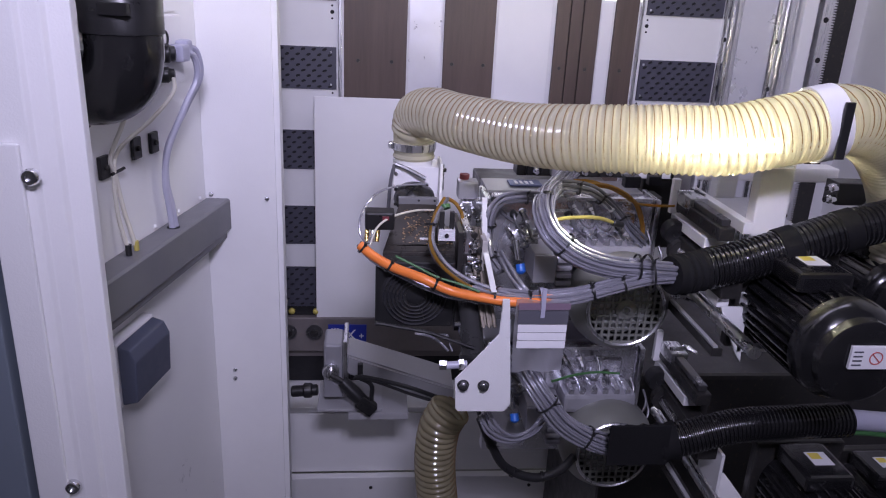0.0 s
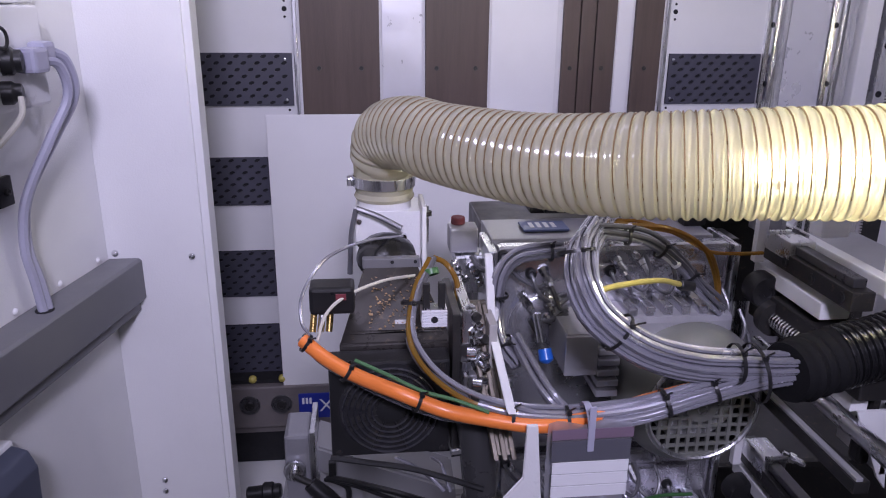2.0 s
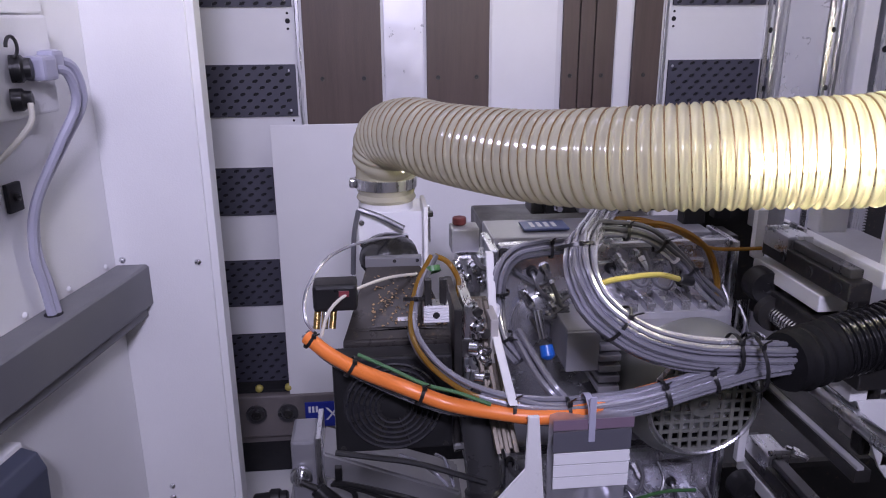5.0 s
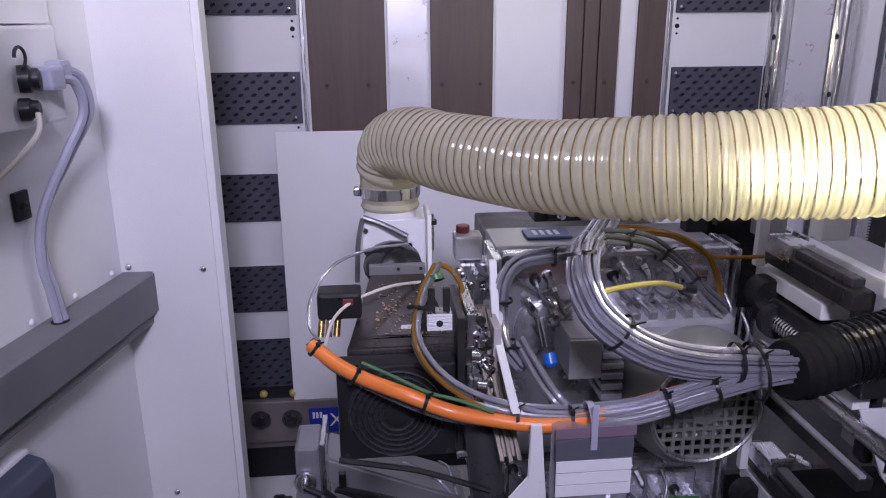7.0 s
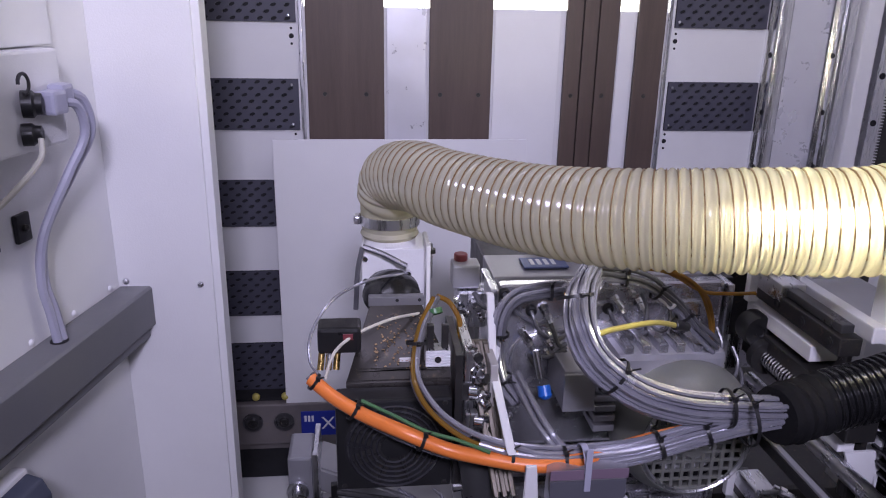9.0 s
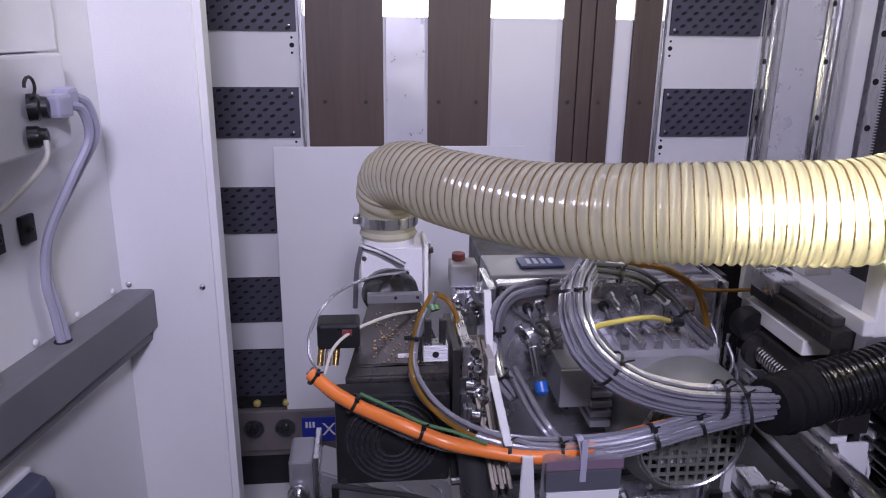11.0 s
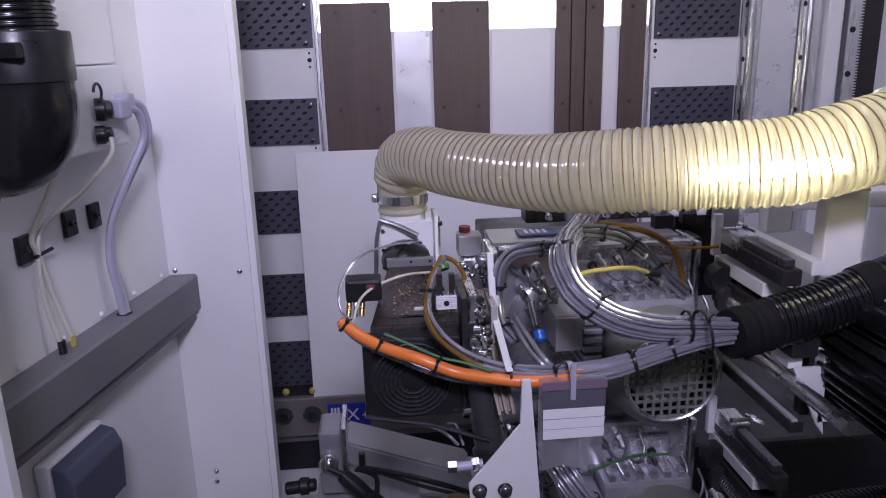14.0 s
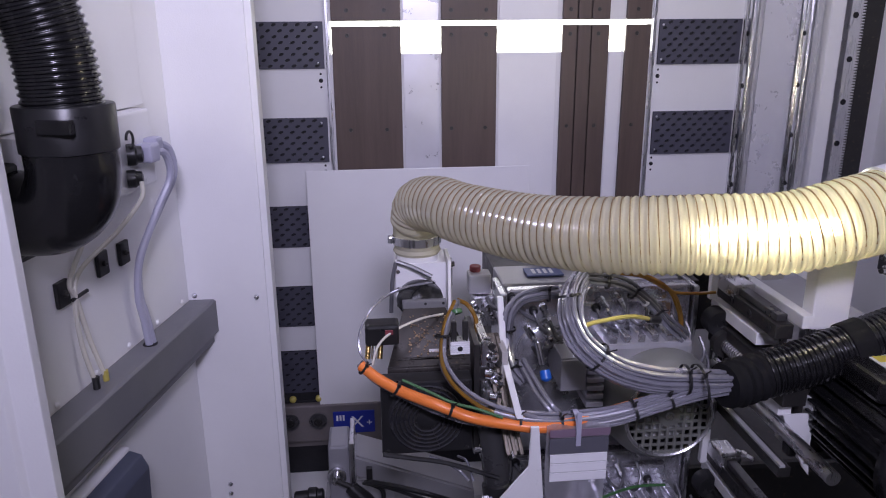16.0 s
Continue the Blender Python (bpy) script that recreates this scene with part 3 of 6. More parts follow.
OUT = WM.to_3x3() @ Vector((1, 0, 0))
TZ = 1.206
ledge = thing("cable_trunking", on_wall(0.02, 0.35, 1.12), "grey painted steel trunking fixed along the side wall", "trunking")
bm = prism([(0.001, TZ), (0.046, TZ), (0.050, TZ - 0.004), (0.050, TZ - 0.068), (0.046, TZ - 0.072), (0.040, TZ - 0.072), (0.040, TZ - 0.090), (0.001, TZ - 0.090)], -0.655, 0.012, 0.001)
bmesh.ops.transform(bm, matrix=WM, verts=bm.verts)
part("body", bm, GREYPAINT, ledge)
part("cable_hole", cyl(on_wall(0.024, 0.205, TZ), on_wall(0.024, 0.205, TZ + 0.0012), 0.012, 16), DARK, ledge, "dark round cable hole")
for k in range(6):
    bolt(on_wall(0.0005, 0.03 + k * 0.1, TZ + 0.008), OUT, 0.005, 0.004, WHITE, None, "small white painted screw above the trunking", "screw", "screw", False)

for s, z in ((0.214, 1.370), (0.277, 1.372), (0.383, 1.362)):
    sock = thing("cable_clip_base", on_wall(0, s, z), "small black square clip base on the white wall", "clip", "clip bases on the wall")
    part("base", box((0.0005, -s - 0.014, z - 0.019), (0.007, -s + 0.014, z + 0.019), 0.002, m=WM), BLACK, sock)
    part("nub", lathe(on_wall(0.007, s, z), OUT, [(0, 0.005), (0.004, 0.005), (0.005, 0.003), (0.002, 0)], 10, caps=False), BLACKSTEEL, sock, "", True)

jb = thing("junction_box", on_wall(0, 0.3, 1.475), "white painted box on the side wall with cable sockets", "junction box")
part("body", box((0.0005, -0.47, 1.470), (0.036, -0.135, 1.592), 0.004, m=WM), WHITE, jb)
part("upper_plate", box((0.0005, -0.65, 1.594), (0.012, -0.105, 2.2), 0.003, m=WM), WHITE, jb)
for s, z, r in ((0.222, 1.530, 0.017), (0.230, 1.494, 0.014)):
    gl = thing("cable_gland", on_wall(0.036, s, z), "black plastic cable gland on the white box", "cable gland", "cable glands")
    part("nut", lathe(on_wall(0.036, s, z), OUT + Vector((0, 0.5, 0)), [(0, r), (0.012, r), (0.015, r * 0.8), (0.022, r * 0.75), (0.024, r * 0.4)], 12), BLACK, gl, "", True)
cap = thing("gland_cap_loop", on_wall(0.036, 0.235, 1.556), "thin black retaining loop on the gland", "loop")
part("loop", tube([on_wall(0.05 + 0.001, 0.235 + 0.010 * math.cos(k / 12 * 5), 1.556 + 0.012 * math.sin(k / 12 * 5)) for k in range(13)], 0.0022, 6), BLACK, cap, "", True)
plug = thing("plug", on_wall(0.05, 0.19, 1.53), "pale lilac plug with a square body", "plug")
part("body", box((0.040, -0.206, 1.514), (0.068, -0.176, 1.544), 0.005, m=WM), LILAC, plug)
part("collar", box((0.038, -0.175, 1.522), (0.062, -0.150, 1.550), 0.006, m=WM), LILAC, plug)
cable("power_cable", (on_wall(0.056, 0.176, 1.528), on_wall(0.062, 0.150, 1.520), on_wall(0.060, 0.138, 1.48), on_wall(0.045, 0.165, 1.43), on_wall(0.030, 0.212, 1.36), on_wall(0.024, 0.222, 1.30), on_wall(0.024, 0.214, 1.25), on_wall(0.024, 0.207, 1.198)), 0.0062, LILAC, "pale lilac cable hanging down the side wall")
cable("power_cable", (on_wall(0.052, 0.152, 1.538), on_wall(0.058, 0.128, 1.525), on_wall(0.056, 0.116, 1.48), on_wall(0.040, 0.145, 1.43), on_wall(0.022, 0.196, 1.36), on_wall(0.020, 0.210, 1.30), on_wall(0.024, 0.204, 1.25), on_wall(0.026, 0.198, 1.198)), 0.0062, LILAC, "pale lilac cable hanging down the side wall")
cable("thin_cable", (on_wall(0.058, 0.228, 1.490), on_wall(0.060, 0.240, 1.465), on_wall(0.040, 0.285, 1.425), on_wall(0.014, 0.350, 1.385), on_wall(0.010, 0.366, 1.345), on_wall(0.012, 0.370, 1.28), on_wall(0.022, 0.366, 1.212)), 0.0036, CREAM, "thin cream cable looping down the side wall", steps=60)
cable("thin_cable", (on_wall(0.020, 0.300, 1.468), on_wall(0.014, 0.335, 1.42), on_wall(0.010, 0.372, 1.375), on_wall(0.010, 0.362, 1.345), on_wall(0.012, 0.350, 1.28), on_wall(0.022, 0.340, 1.212)), 0.0036, CREAM, "thin cream cable looping down the side wall", steps=60)
part("clip_pin", cyl(on_wall(0.010, 0.372, 1.348), on_wall(0.014, 0.340, 1.352), 0.0028, 8), BLACK, sock)
ends = thing("cable_end", on_wall(0.02, 0.35, TZ), "loose cable ends with black and yellow tips", "cable end")
part("tip", cyl(on_wall(0.022, 0.366, TZ + 0.001), on_wall(0.022, 0.366, TZ + 0.020), 0.0055, 10), BLACK, ends)
part("tip", cyl(on_wall(0.022, 0.340, TZ + 0.001), on_wall(0.022, 0.340, TZ + 0.018), 0.0045, 10), YELLOW, ends, "yellow tip")

# black elbow with its conduit
ES, EN, EZ = 0.477, 0.110, -0.018
elbow = thing("conduit_elbow", on_wall(EN, ES, 1.47 + EZ), "large glossy black plastic conduit elbow bolted to the wall", "elbow")
bend = [on_wall(0.012, ES, 1.522 + EZ), on_wall(0.045, ES, 1.520 + EZ), on_wall(0.078, ES, 1.524 + EZ), on_wall(0.101, ES, 1.542 + EZ), on_wall(EN, ES, 1.572 + EZ), on_wall(EN, ES, 1.602 + EZ)]
part("bend", tube(bend, 0.052, 36, 28), BLACKGLOSS, elbow, "", True)
part("collar", lathe(on_wall(EN, ES, 1.598 + EZ), (0, 0, 1), [(0, 0.0525), (0.001, 0.0545), (0.052, 0.0552), (0.054, 0.054), (0.054, 0.046)], 36), BLACK, elbow, "", True)
part("latch", box((EN + 0.0, -ES - 0.060, 1.624 + EZ), (EN + 0.04, -ES - 0.048, 1.640 + EZ), 0.002, m=WM), BLACKGLOSS, elbow)
part("flange", box((0.0005, -ES - 0.088, 1.450 + EZ), (0.013, -ES + 0.060, 1.595 + EZ), 0.006, m=WM), BLACK, elbow)
part("socket_ring", cyl(on_wall(0.0125, ES, 1.522 + EZ), on_wall(0.030, ES, 1.521 + EZ), 0.060, 36, bevel=0.003), BLACK, elbow, "", True)
for s in (-0.040, 0.072):
    for z in (1.490, 1.550):
        part("bolt", lathe(on_wall(0.013, ES + s, z + EZ), OUT, [(0, 0.008), (0.005, 0.008), (0.007, 0.005), (0.007, 0)], 12, caps=False), CHROME, elbow, "", True)
corrugated("conduit", (on_wall(EN, ES, 1.645 + EZ), on_wall(EN - 0.004, ES + 0.002, 1.70), on_wall(EN - 0.014, ES + 0.012, 1.76), on_wall(EN - 0.024, ES + 0.03, 1.85), on_wall(EN - 0.03, ES + 0.05, 2.1)), 0.0455, 0.0082, BLACKGLOSS, "black corrugated plastic conduit rising from the elbow")

wb = thing("wall_device", on_wall(0.02, 0.36, 1.0), "blue-grey plastic device box with a pale back on the wall", "device box")
part("back", box((0.0005, -0.440, 0.950), (0.022, -0.305, 1.072), 0.004, m=WM), WHITE, wb)
bm = prism([(0.0225, 0.955), (0.050, 0.963), (0.054, 1.040), (0.044, 1.062), (0.0225, 1.068)], -0.435, -0.310, 0.003)
bmesh.ops.transform(bm, matrix=WM, verts=bm.verts)
part("cover", bm, BLUEGREY, wb)
set_in_place(standing, WEST)

# door post at the open front
post = [(-0.830, -1.10), (-0.564, -1.098), (-0.561, -1.101), (-0.561, -1.116), (-0.583, -1.120), (-0.587, -1.127), (-0.606, -1.128), (-0.610, -1.134), (-0.657, -1.135), (-0.658, -1.11), (-0.830, -1.11)]
setting("door_post", prism(post, 0.0, 2.45, 0.0015, axis="z"), WHITE, "white folded steel door post with ridges")
hinge = thing("hinge_plate", (-0.63, -1.137, 0.9), "white painted hinge plate with a bright bolt", "hinge plate")
part("plate", box((-0.654, -1.142, 0.62), (-0.619, -1.1355, 1.483), 0.002), WHITE, hinge)
setting("outer_panel", box((-1.6, -1.15, 0.0), (-0.660, -1.112, 2.45), 0.002), LEDGE, "blue-grey painted outer panel of the machine")

bolt((-0.609, -1.142, 1.450), (0, -1, 0), 0.009, 0.008, CHROME, None, "bright bolt in the white door post", "bolt")
bolt((-0.614, -1.136, 1.062), (0, -1, 0), 0.009, 0.008, CHROME, None, "bright bolt in the white door post", "bolt")
wh = thing("black_hook", (-0.545, -0.02, 1.545), "small black hook on the white wall", "hook")
part("stem", cyl((-0.545, 0, 1.545), (-0.545, -0.03, 1.545), 0.009, 12, bevel=0.002), BLACK, wh)

# ---- the suction hose ----
standing = {o.name for o in bpy.data.objects}
HP = [(-0.194, -0.700, 1.377), (-0.194, -0.700, 1.398), (-0.195, -0.705, 1.426), (-0.189, -0.720, 1.456), (-0.166, -0.765, 1.467), (-0.134, -0.810, 1.464), (-0.063, -0.885, 1.463), (-0.001, -0.942, 1.469), (0.061, -0.974, 1.475), (0.122, -0.995, 1.480), (0.188, -1.016, 1.485), (0.248, -1.026, 1.500), (0.303, -1.026, 1.512)]
ring_hose("suction_hose", HP[2:], 0.0458, 0.0096, HOSE, "translucent amber ribbed suction hose with a brown wire spiral", 0.0007, depth=0.0028, narrow=0.84)
ring_hose("suction_hose", (HP[-1], (0.338, -1.018, 1.517), (0.395, -0.985, 1.504), (0.470, -0.94, 1.462), (0.54, -0.90, 1.38), (0.58, -0.87, 1.25)), 0.0458, 0.0104, HOSE, "translucent amber ribbed suction hose bending down past the collar", 0.0007, depth=0.0028)
a, b = Vector(HP[-1]), Vector(HP[-2])
ax = (a - b).normalized()
hc = thing("hose_collar", a, "wide white plastic collar joining the hoses", "hose collar")
part("sleeve", lathe(a - ax * 0.012, ax, [(0, 0.0458), (0, 0.0488), (0.030, 0.0488), (0.030, 0.0458)], 36, caps=False), WHITE, hc, "", True)
part("clip", box((-0.006, -0.003, -0.035), (0.006, 0.002, 0.035), 0.0015, m=Matrix.Translation(a + Vector((0.004, -0.0485, 0.0)))), BLACK, hc, "dark clip")
lo, hi = Vector(HP[0]), Vector(HP[2])
spout = thing("suction_spout", lo, "white painted steel suction spout with a hose clamp", "spout")
part("pipe", lathe(lo - Vector((0, 0, 0.03)), (0, 0, 1), [(0, 0.0315), (0.06, 0.0315), (0.06, 0.029)], 32), WHITE, spout, "", True)
part("hose_cuff", lathe(lo + Vector((0, 0, 0.004)), (0, 0, 1), [(0, 0.0330), (0.004, 0.0355), (0.009, 0.0330), (0.014, 0.0348), (0.045, 0.0352)], 32, caps=False), HOSE, spout, "yellowish hose cuff", True)
part("clamp_band", lathe(lo + Vector((0, 0, 0.020)), (0, 0, 1), [(0, 0.0353), (0, 0.0366), (0.012, 0.0366), (0.012, 0.0353)], 32, caps=False), STEEL, spout, "grey steel clamp band", True)
part("clamp_screw", box((-0.043, -0.012, 0.021), (-0.035, 0.004, 0.031), 0.002, m=Matrix.Translation(lo)), STEEL, spout)
lamp = thing("work_lamp", (0.2, -0.915, 1.48), "small lit lamp tube behind the suction hose", "lamp")
p, q = Vector((0.142, -0.918, 1.456)), Vector((0.318, -0.918, 1.462))
part("tube", cyl(p, q, 0.010, 14), LAMPGLOW, lamp, "glowing tube", True)
# unseen trough, added to block the tube's light from the slides below
trough = [(-0.950, 1.436), (-0.915, 1.430), (-0.885, 1.438), (-0.878, 1.462), (-0.874, 1.462), (-0.880, 1.434), (-0.915, 1.425), (-0.952, 1.432)]
bm = prism(trough, -0.115, 0.085, axis="x")
bmesh.ops.transform(bm, matrix=Matrix.Translation((0.245, 0, 0.004)), verts=bm.verts)
part("reflector", bm, GREYPAINT, lamp, "added unseen grey trough that keeps the tube's light off the slides")
part("holder", cyl(q, q + (q - p).normalized() * 0.03, 0.013, 14), BLACK, lamp)

# ---- the head: spindle with fan ----
spindle = thing("spindle_unit", (-0.2, -0.84, 1.16), "dusty dark metal spindle housing with a black cooling fan", "spindle")
F0, F1, FT = (-0.256, -0.900, 1.164), (-0.137, -0.900, 1.157), (-0.256, -0.900, 1.269)
fx0, fx1, fz0, fz1 = F0[0], F1[0], F0[2], FT[2]
cover = bmesh.new()
b0, b1 = (-0.219, -0.790, 1.331), (-0.162, -0.790, 1.331)
vs = [(fx0 + 0.010, -0.872, fz1 + 0.006), (fx1 + 0.002, -0.872, fz1 + 0.006), (fx1 + 0.002, -0.86, fz1 + 0.013), (b1[0], -0.79, b0[2]), (b0[0], -0.79, b0[2]), (fx0 + 0.014, -0.86, fz1 + 0.013)]
low = [(x, y, fz0 + 0.02) for x, y, z in vs]
hi_v = [cover.verts.new(v) for v in vs]
lo_v = [cover.verts.new(v) for v in low]
cover.faces.new((hi_v[0], hi_v[1], hi_v[2], hi_v[5]))
cover.faces.new((hi_v[5], hi_v[2], hi_v[3], hi_v[4]))
for k in range(6):
    j = (k + 1) % 6
    cover.faces.new((hi_v[k], hi_v[j], lo_v[j], lo_v[k]))
cover.faces.new(lo_v[::-1])
bmesh.ops.bevel(cover, geom=cover.edges[:], offset=0.002, segments=2, affect="EDGES")
part("cover", cover, DARKMETAL, spindle, "dusty dark metal cover with wood chips")
part("rim_plate", box((b0[0] - 0.002, -0.795, b0[2] - 0.004), (b1[0] + 0.003, -0.785, b0[2] + 0.007), 0.001), GREYPAINT, spindle)
for x in (b0[0] + 0.03, b0[0] + 0.055):
    part("hole", lathe((x, -0.7955, b0[2] + 0.003), (0, -1, 0), [(0, 0.002), (0.0005, 0.002), (0.0002, 0)], 8, caps=False), DARK, spindle)
part("label", box((b0[0] + 0.030, -0.853, fz1 + 0.0175), (b0[0] + 0.043, -0.850, fz1 + 0.0215)), PAPER, spindle, "tiny white label")
bm = bmesh.new()
rnd = random.Random(17)
for k in range(150):
    f, g = rnd.random(), rnd.random() ** 0.6
    x = (b0[0] + 0.01) * (1 - f) + (b1[0] - 0.004) * f
    back, front = Vector((x, -0.79, b0[2])), Vector((x + (f - 0.5) * 0.02, -0.86, fz1 + 0.013))
    c = back.lerp(front, 0.2 + 0.8 * g) + Vector((0.03 * f * g, 0, 0.0008))
    w = rnd.uniform(0.0006, 0.0017)
    box((-w, -w * 0.6, -0.0003), (w, w * 0.6, 0.0004), 0, bm, Matrix.Translation(c) @ Euler((radians(35), 0, rnd.uniform(0, 3))).to_matrix().to_4x4())
tagged(part("wood_chips", bm, CHIPS, spindle, "pale wood chips lying on the cover"), kind="stuff")
fan = part("fan_housing", box((fx0, -0.900, fz0), (fx1, -0.872, fz1), 0.003), BLACK, spindle, "black plastic fan housing")
cx, cz = (fx0 + fx1) / 2, (fz0 + fz1) / 2
RF = min(fx1 - fx0, fz1 - fz0) / 2 - 0.004
part("recess", cyl((cx, -0.9008, cz), (cx, -0.8995, cz), RF + 0.002, 44), DARK, fan)
for k in range(6):
    r = 0.017 + (RF - 0.020) * k / 5
    part("grille_ring", lathe((cx, -0.9040, cz), (0, 1, 0), [(0, r), (-0.0016, r + 0.0013), (0, r + 0.0026), (0.0016, r + 0.0013), (0, r)], 44, caps=False), GRILLE, fan, "", True)
part("grille_hub", lathe((cx, -0.902, cz), (0, -1, 0), [(0, 0.014), (0.002, 0.014), (0.003, 0.011), (0.003, 0)], 24, caps=False), BLACK, fan, "", True)
for k in range(8):
    an = radians(45 * k + 20)
    part("grille_spoke", tube([(cx + 0.013 * math.cos(an), -0.9035, cz + 0.013 * math.sin(an)), (cx + RF * math.cos(an), -0.9035, cz + RF * math.sin(an))], 0.0011, 6), BLACK, fan)
for k in range(9):
    an = radians(40 * k)
    part("fan_blade", box((0.012, -0.0006, -0.008), (RF - 0.004, 0.0006, 0.008), m=Matrix.Translation((cx, -0.9008, cz)) @ Euler((0, -an, 0)).to_matrix().to_4x4() @ Euler((radians(6), 0, 0)).to_matrix().to_4x4()), BLACKSTEEL, fan)
for sx in (-1, 1):
    for sz in (-1, 1):
        part("screw", lathe((cx + sx * 0.052, -0.9005, cz + sz * 0.047), (0, -1, 0), [(0, 0.003), (0.0015, 0.0025), (0.0015, 0)], 10, caps=False), BLACKSTEEL, fan)
# guard bow between spout and spindle
part("guard_dome", lathe((-0.194, -0.760, 1.327), (0, -0.5, 0.86), [(0, 0.034), (0.008, 0.032), (0.014, 0.024), (0.018, 0.012), (0.019, 0)], 24, caps=False), BLACKGLOSS, spindle, "shiny black rounded guard", True)

base = thing("spout_bracket", (-0.19, -0.72, 1.30), "white painted sheet bracket holding the suction spout", "bracket")
u0, u1 = (-0.228, -0.720, 1.373), (-0.152, -0.720, 1.375)
part("top_plate", prism([(u0[0], u0[2] - 0.055), (u0[0], u0[2]), (u1[0], u0[2]), (u1[0], u0[2] - 0.085), (u1[0] - 0.012, u0[2] - 0.062), (u1[0] - 0.05, u0[2] - 0.05)], -0.732, -0.728, 0.0006), WHITE, base)
part("side_plate", box((u1[0] - 0.002, -0.76, 1.285), (u1[0] + 0.003, -0.70, 1.385), 0.001), WHITE, base)
part("roof_plate", box((u0[0], -0.728, u0[2] - 0.006), (u1[0], -0.66, u0[2] - 0.002), 0.001), WHITE, base)
for z in (1.362, 1.335, 1.31):
    part("bolt", lathe((u0[0] + 0.004, -0.7325, z), (0, -1, 0), [(0, 0.003), (0.003, 0.003), (0.003, 0)], 10, caps=False), CHROME, base)
bolt((-0.174, -0.735, 1.344), (0, -1, 0), 0.0045, 0.006, CHROME, base)

sw = thing("limit_switch", (-0.251, -0.860, 1.320), "small black switch box with brass connectors", "switch")
s0 = Vector((-0.251, -0.860, 1.323))
part("body", box((-0.022, -0.015, -0.014), (0.022, 0.015, 0.014), 0.004, m=Matrix.Translation(s0)), BLACK, sw)
part("red_mark", box((0.004, -0.0165, 0.002), (0.014, -0.0148, 0.008), m=Matrix.Translation(s0)), REDCAP, sw, "small red mark")
for k in range(3):
    part("connector", cyl(s0 + Vector((-0.018 + k * 0.008, -0.006, -0.014)), s0 + Vector((-0.020 + k * 0.008, -0.014, -0.032)), 0.0035, 10), CHROME if k % 2 else BRASS, sw, "", True)

# pressure spring column, block and valves between spindle and gearbox
ac = Vector((-0.152, -0.885, 1.309))
blk = thing("finned_block", ac, "small ribbed aluminium block with a dark hole", "block")
part("body", box((-0.0125, -0.006, -0.009), (0.0125, 0.012, 0.009), 0.0008, m=Matrix.Translation(ac)), STEEL, blk)
for k in range(6):
    part("fin", box((-0.0125, -0.0075, -0.0085 + k * 0.003), (0.0125, -0.006, -0.0068 + k * 0.003), m=Matrix.Translation(ac)), PAPER, blk)
part("hole", cyl(ac + Vector((0, -0.0078, -0.001)), ac + Vector((0, -0.0072, -0.001)), 0.0035, 12), DARK, blk)
part("post", box((-0.011, -0.003, 0.009), (-0.004, 0.004, 0.035), 0.001, m=Matrix.Translation(ac)), BLACKSTEEL, blk)
part("post", box((0.004, -0.003, 0.009), (0.011, 0.004, 0.035), 0.001, m=Matrix.Translation(ac)), BLACKSTEEL, blk)
sp = thing("side_plate", (-0.128, -0.84, 1.2), "black steel guide plate beside the spindle", "plate")
q0, q1 = (-0.131, -0.860, 1.304), (-0.123, -0.860, 1.187)
part("plate", box((q0[0] - 0.004, -0.90, q1[2] - 0.03), (q0[0] + 0.004, -0.80, q0[2] + 0.012), 0.001), BLACKSTEEL, sp)
part("slide_rail", box((q0[0] + 0.006, -0.895, q1[2] - 0.04), (q0[0] + 0.016, -0.80, q0[2] + 0.014), 0.001), STEEL, sp)
part("brass_strip", box((q0[0] + 0.032, -0.90, q1[2] - 0.045), (q0[0] + 0.040, -0.86, q0[2] + 0.0), 0.001), RUSTY, sp)
rnd = random.Random(4)
for k in range(9):
    c = Vector((-0.118, -0.885, 1.316)).lerp(Vector((-0.108, -0.900, 1.231)), k / 8)
    f = thing("hose_fitting", c, "bright steel push-in air fitting", "fitting", "air fittings on the head")
    d = Vector((rnd.uniform(0.2, 0.8), -0.8, rnd.uniform(-0.3, 0.6))).normalized()
    part("nut", lathe(c, d, [(0, 0.006), (0.006, 0.006), (0.007, 0.0045), (0.014, 0.0045), (0.015, 0.003), (0.018, 0.003)], 6), CHROME, f)
    part("collar", lathe(c + d * 0.014, d, [(0, 0.005), (0.004, 0.005), (0.005, 0.003)], 14), CHROME if k % 3 else BLACKSTEEL, f, "", True)
cylr = thing("air_cylinder", (-0.115, -0.93, 1.11), "dark grey round air cylinder standing upright", "cylinder")
cyl_top, cyl_foot = Vector((-0.116, -0.915, 1.222)), Vector((-0.104, -0.945, 1.085))
part("barrel", cyl(cyl_top, cyl_foot, 0.0175, 32, bevel=0.002), GREYBARREL, cylr, "", True)
part("cap", cyl(cyl_top.lerp(cyl_foot, 0.62), cyl_top.lerp(cyl_foot, 0.80), 0.0205, 32, bevel=0.003), BLACK, cylr, "", True)
part("port", cyl(cyl_top.lerp(cyl_foot, 0.30), cyl_top.lerp(cyl_foot, 0.30) + Vector((-0.026, -0.004, 0)), 0.0042, 8), CHROME, cylr, "bright port screw", True)
rail = thing("slotted_rail", (-0.1, -0.9, 1.2), "pale slotted rail stained with brown dust", "rail")
rail_top, rail_foot = Vector((-0.108, -0.862, 1.312)), Vector((-0.090, -0.955, 1.190))
for off in (-0.0085, 0.0, 0.0085):
    part("rib", bar_between(rail_top + Vector((off, 0, 0)), rail_foot + Vector((off, 0, 0)), 0.0026, 0.004), RAILDIRT, rail)
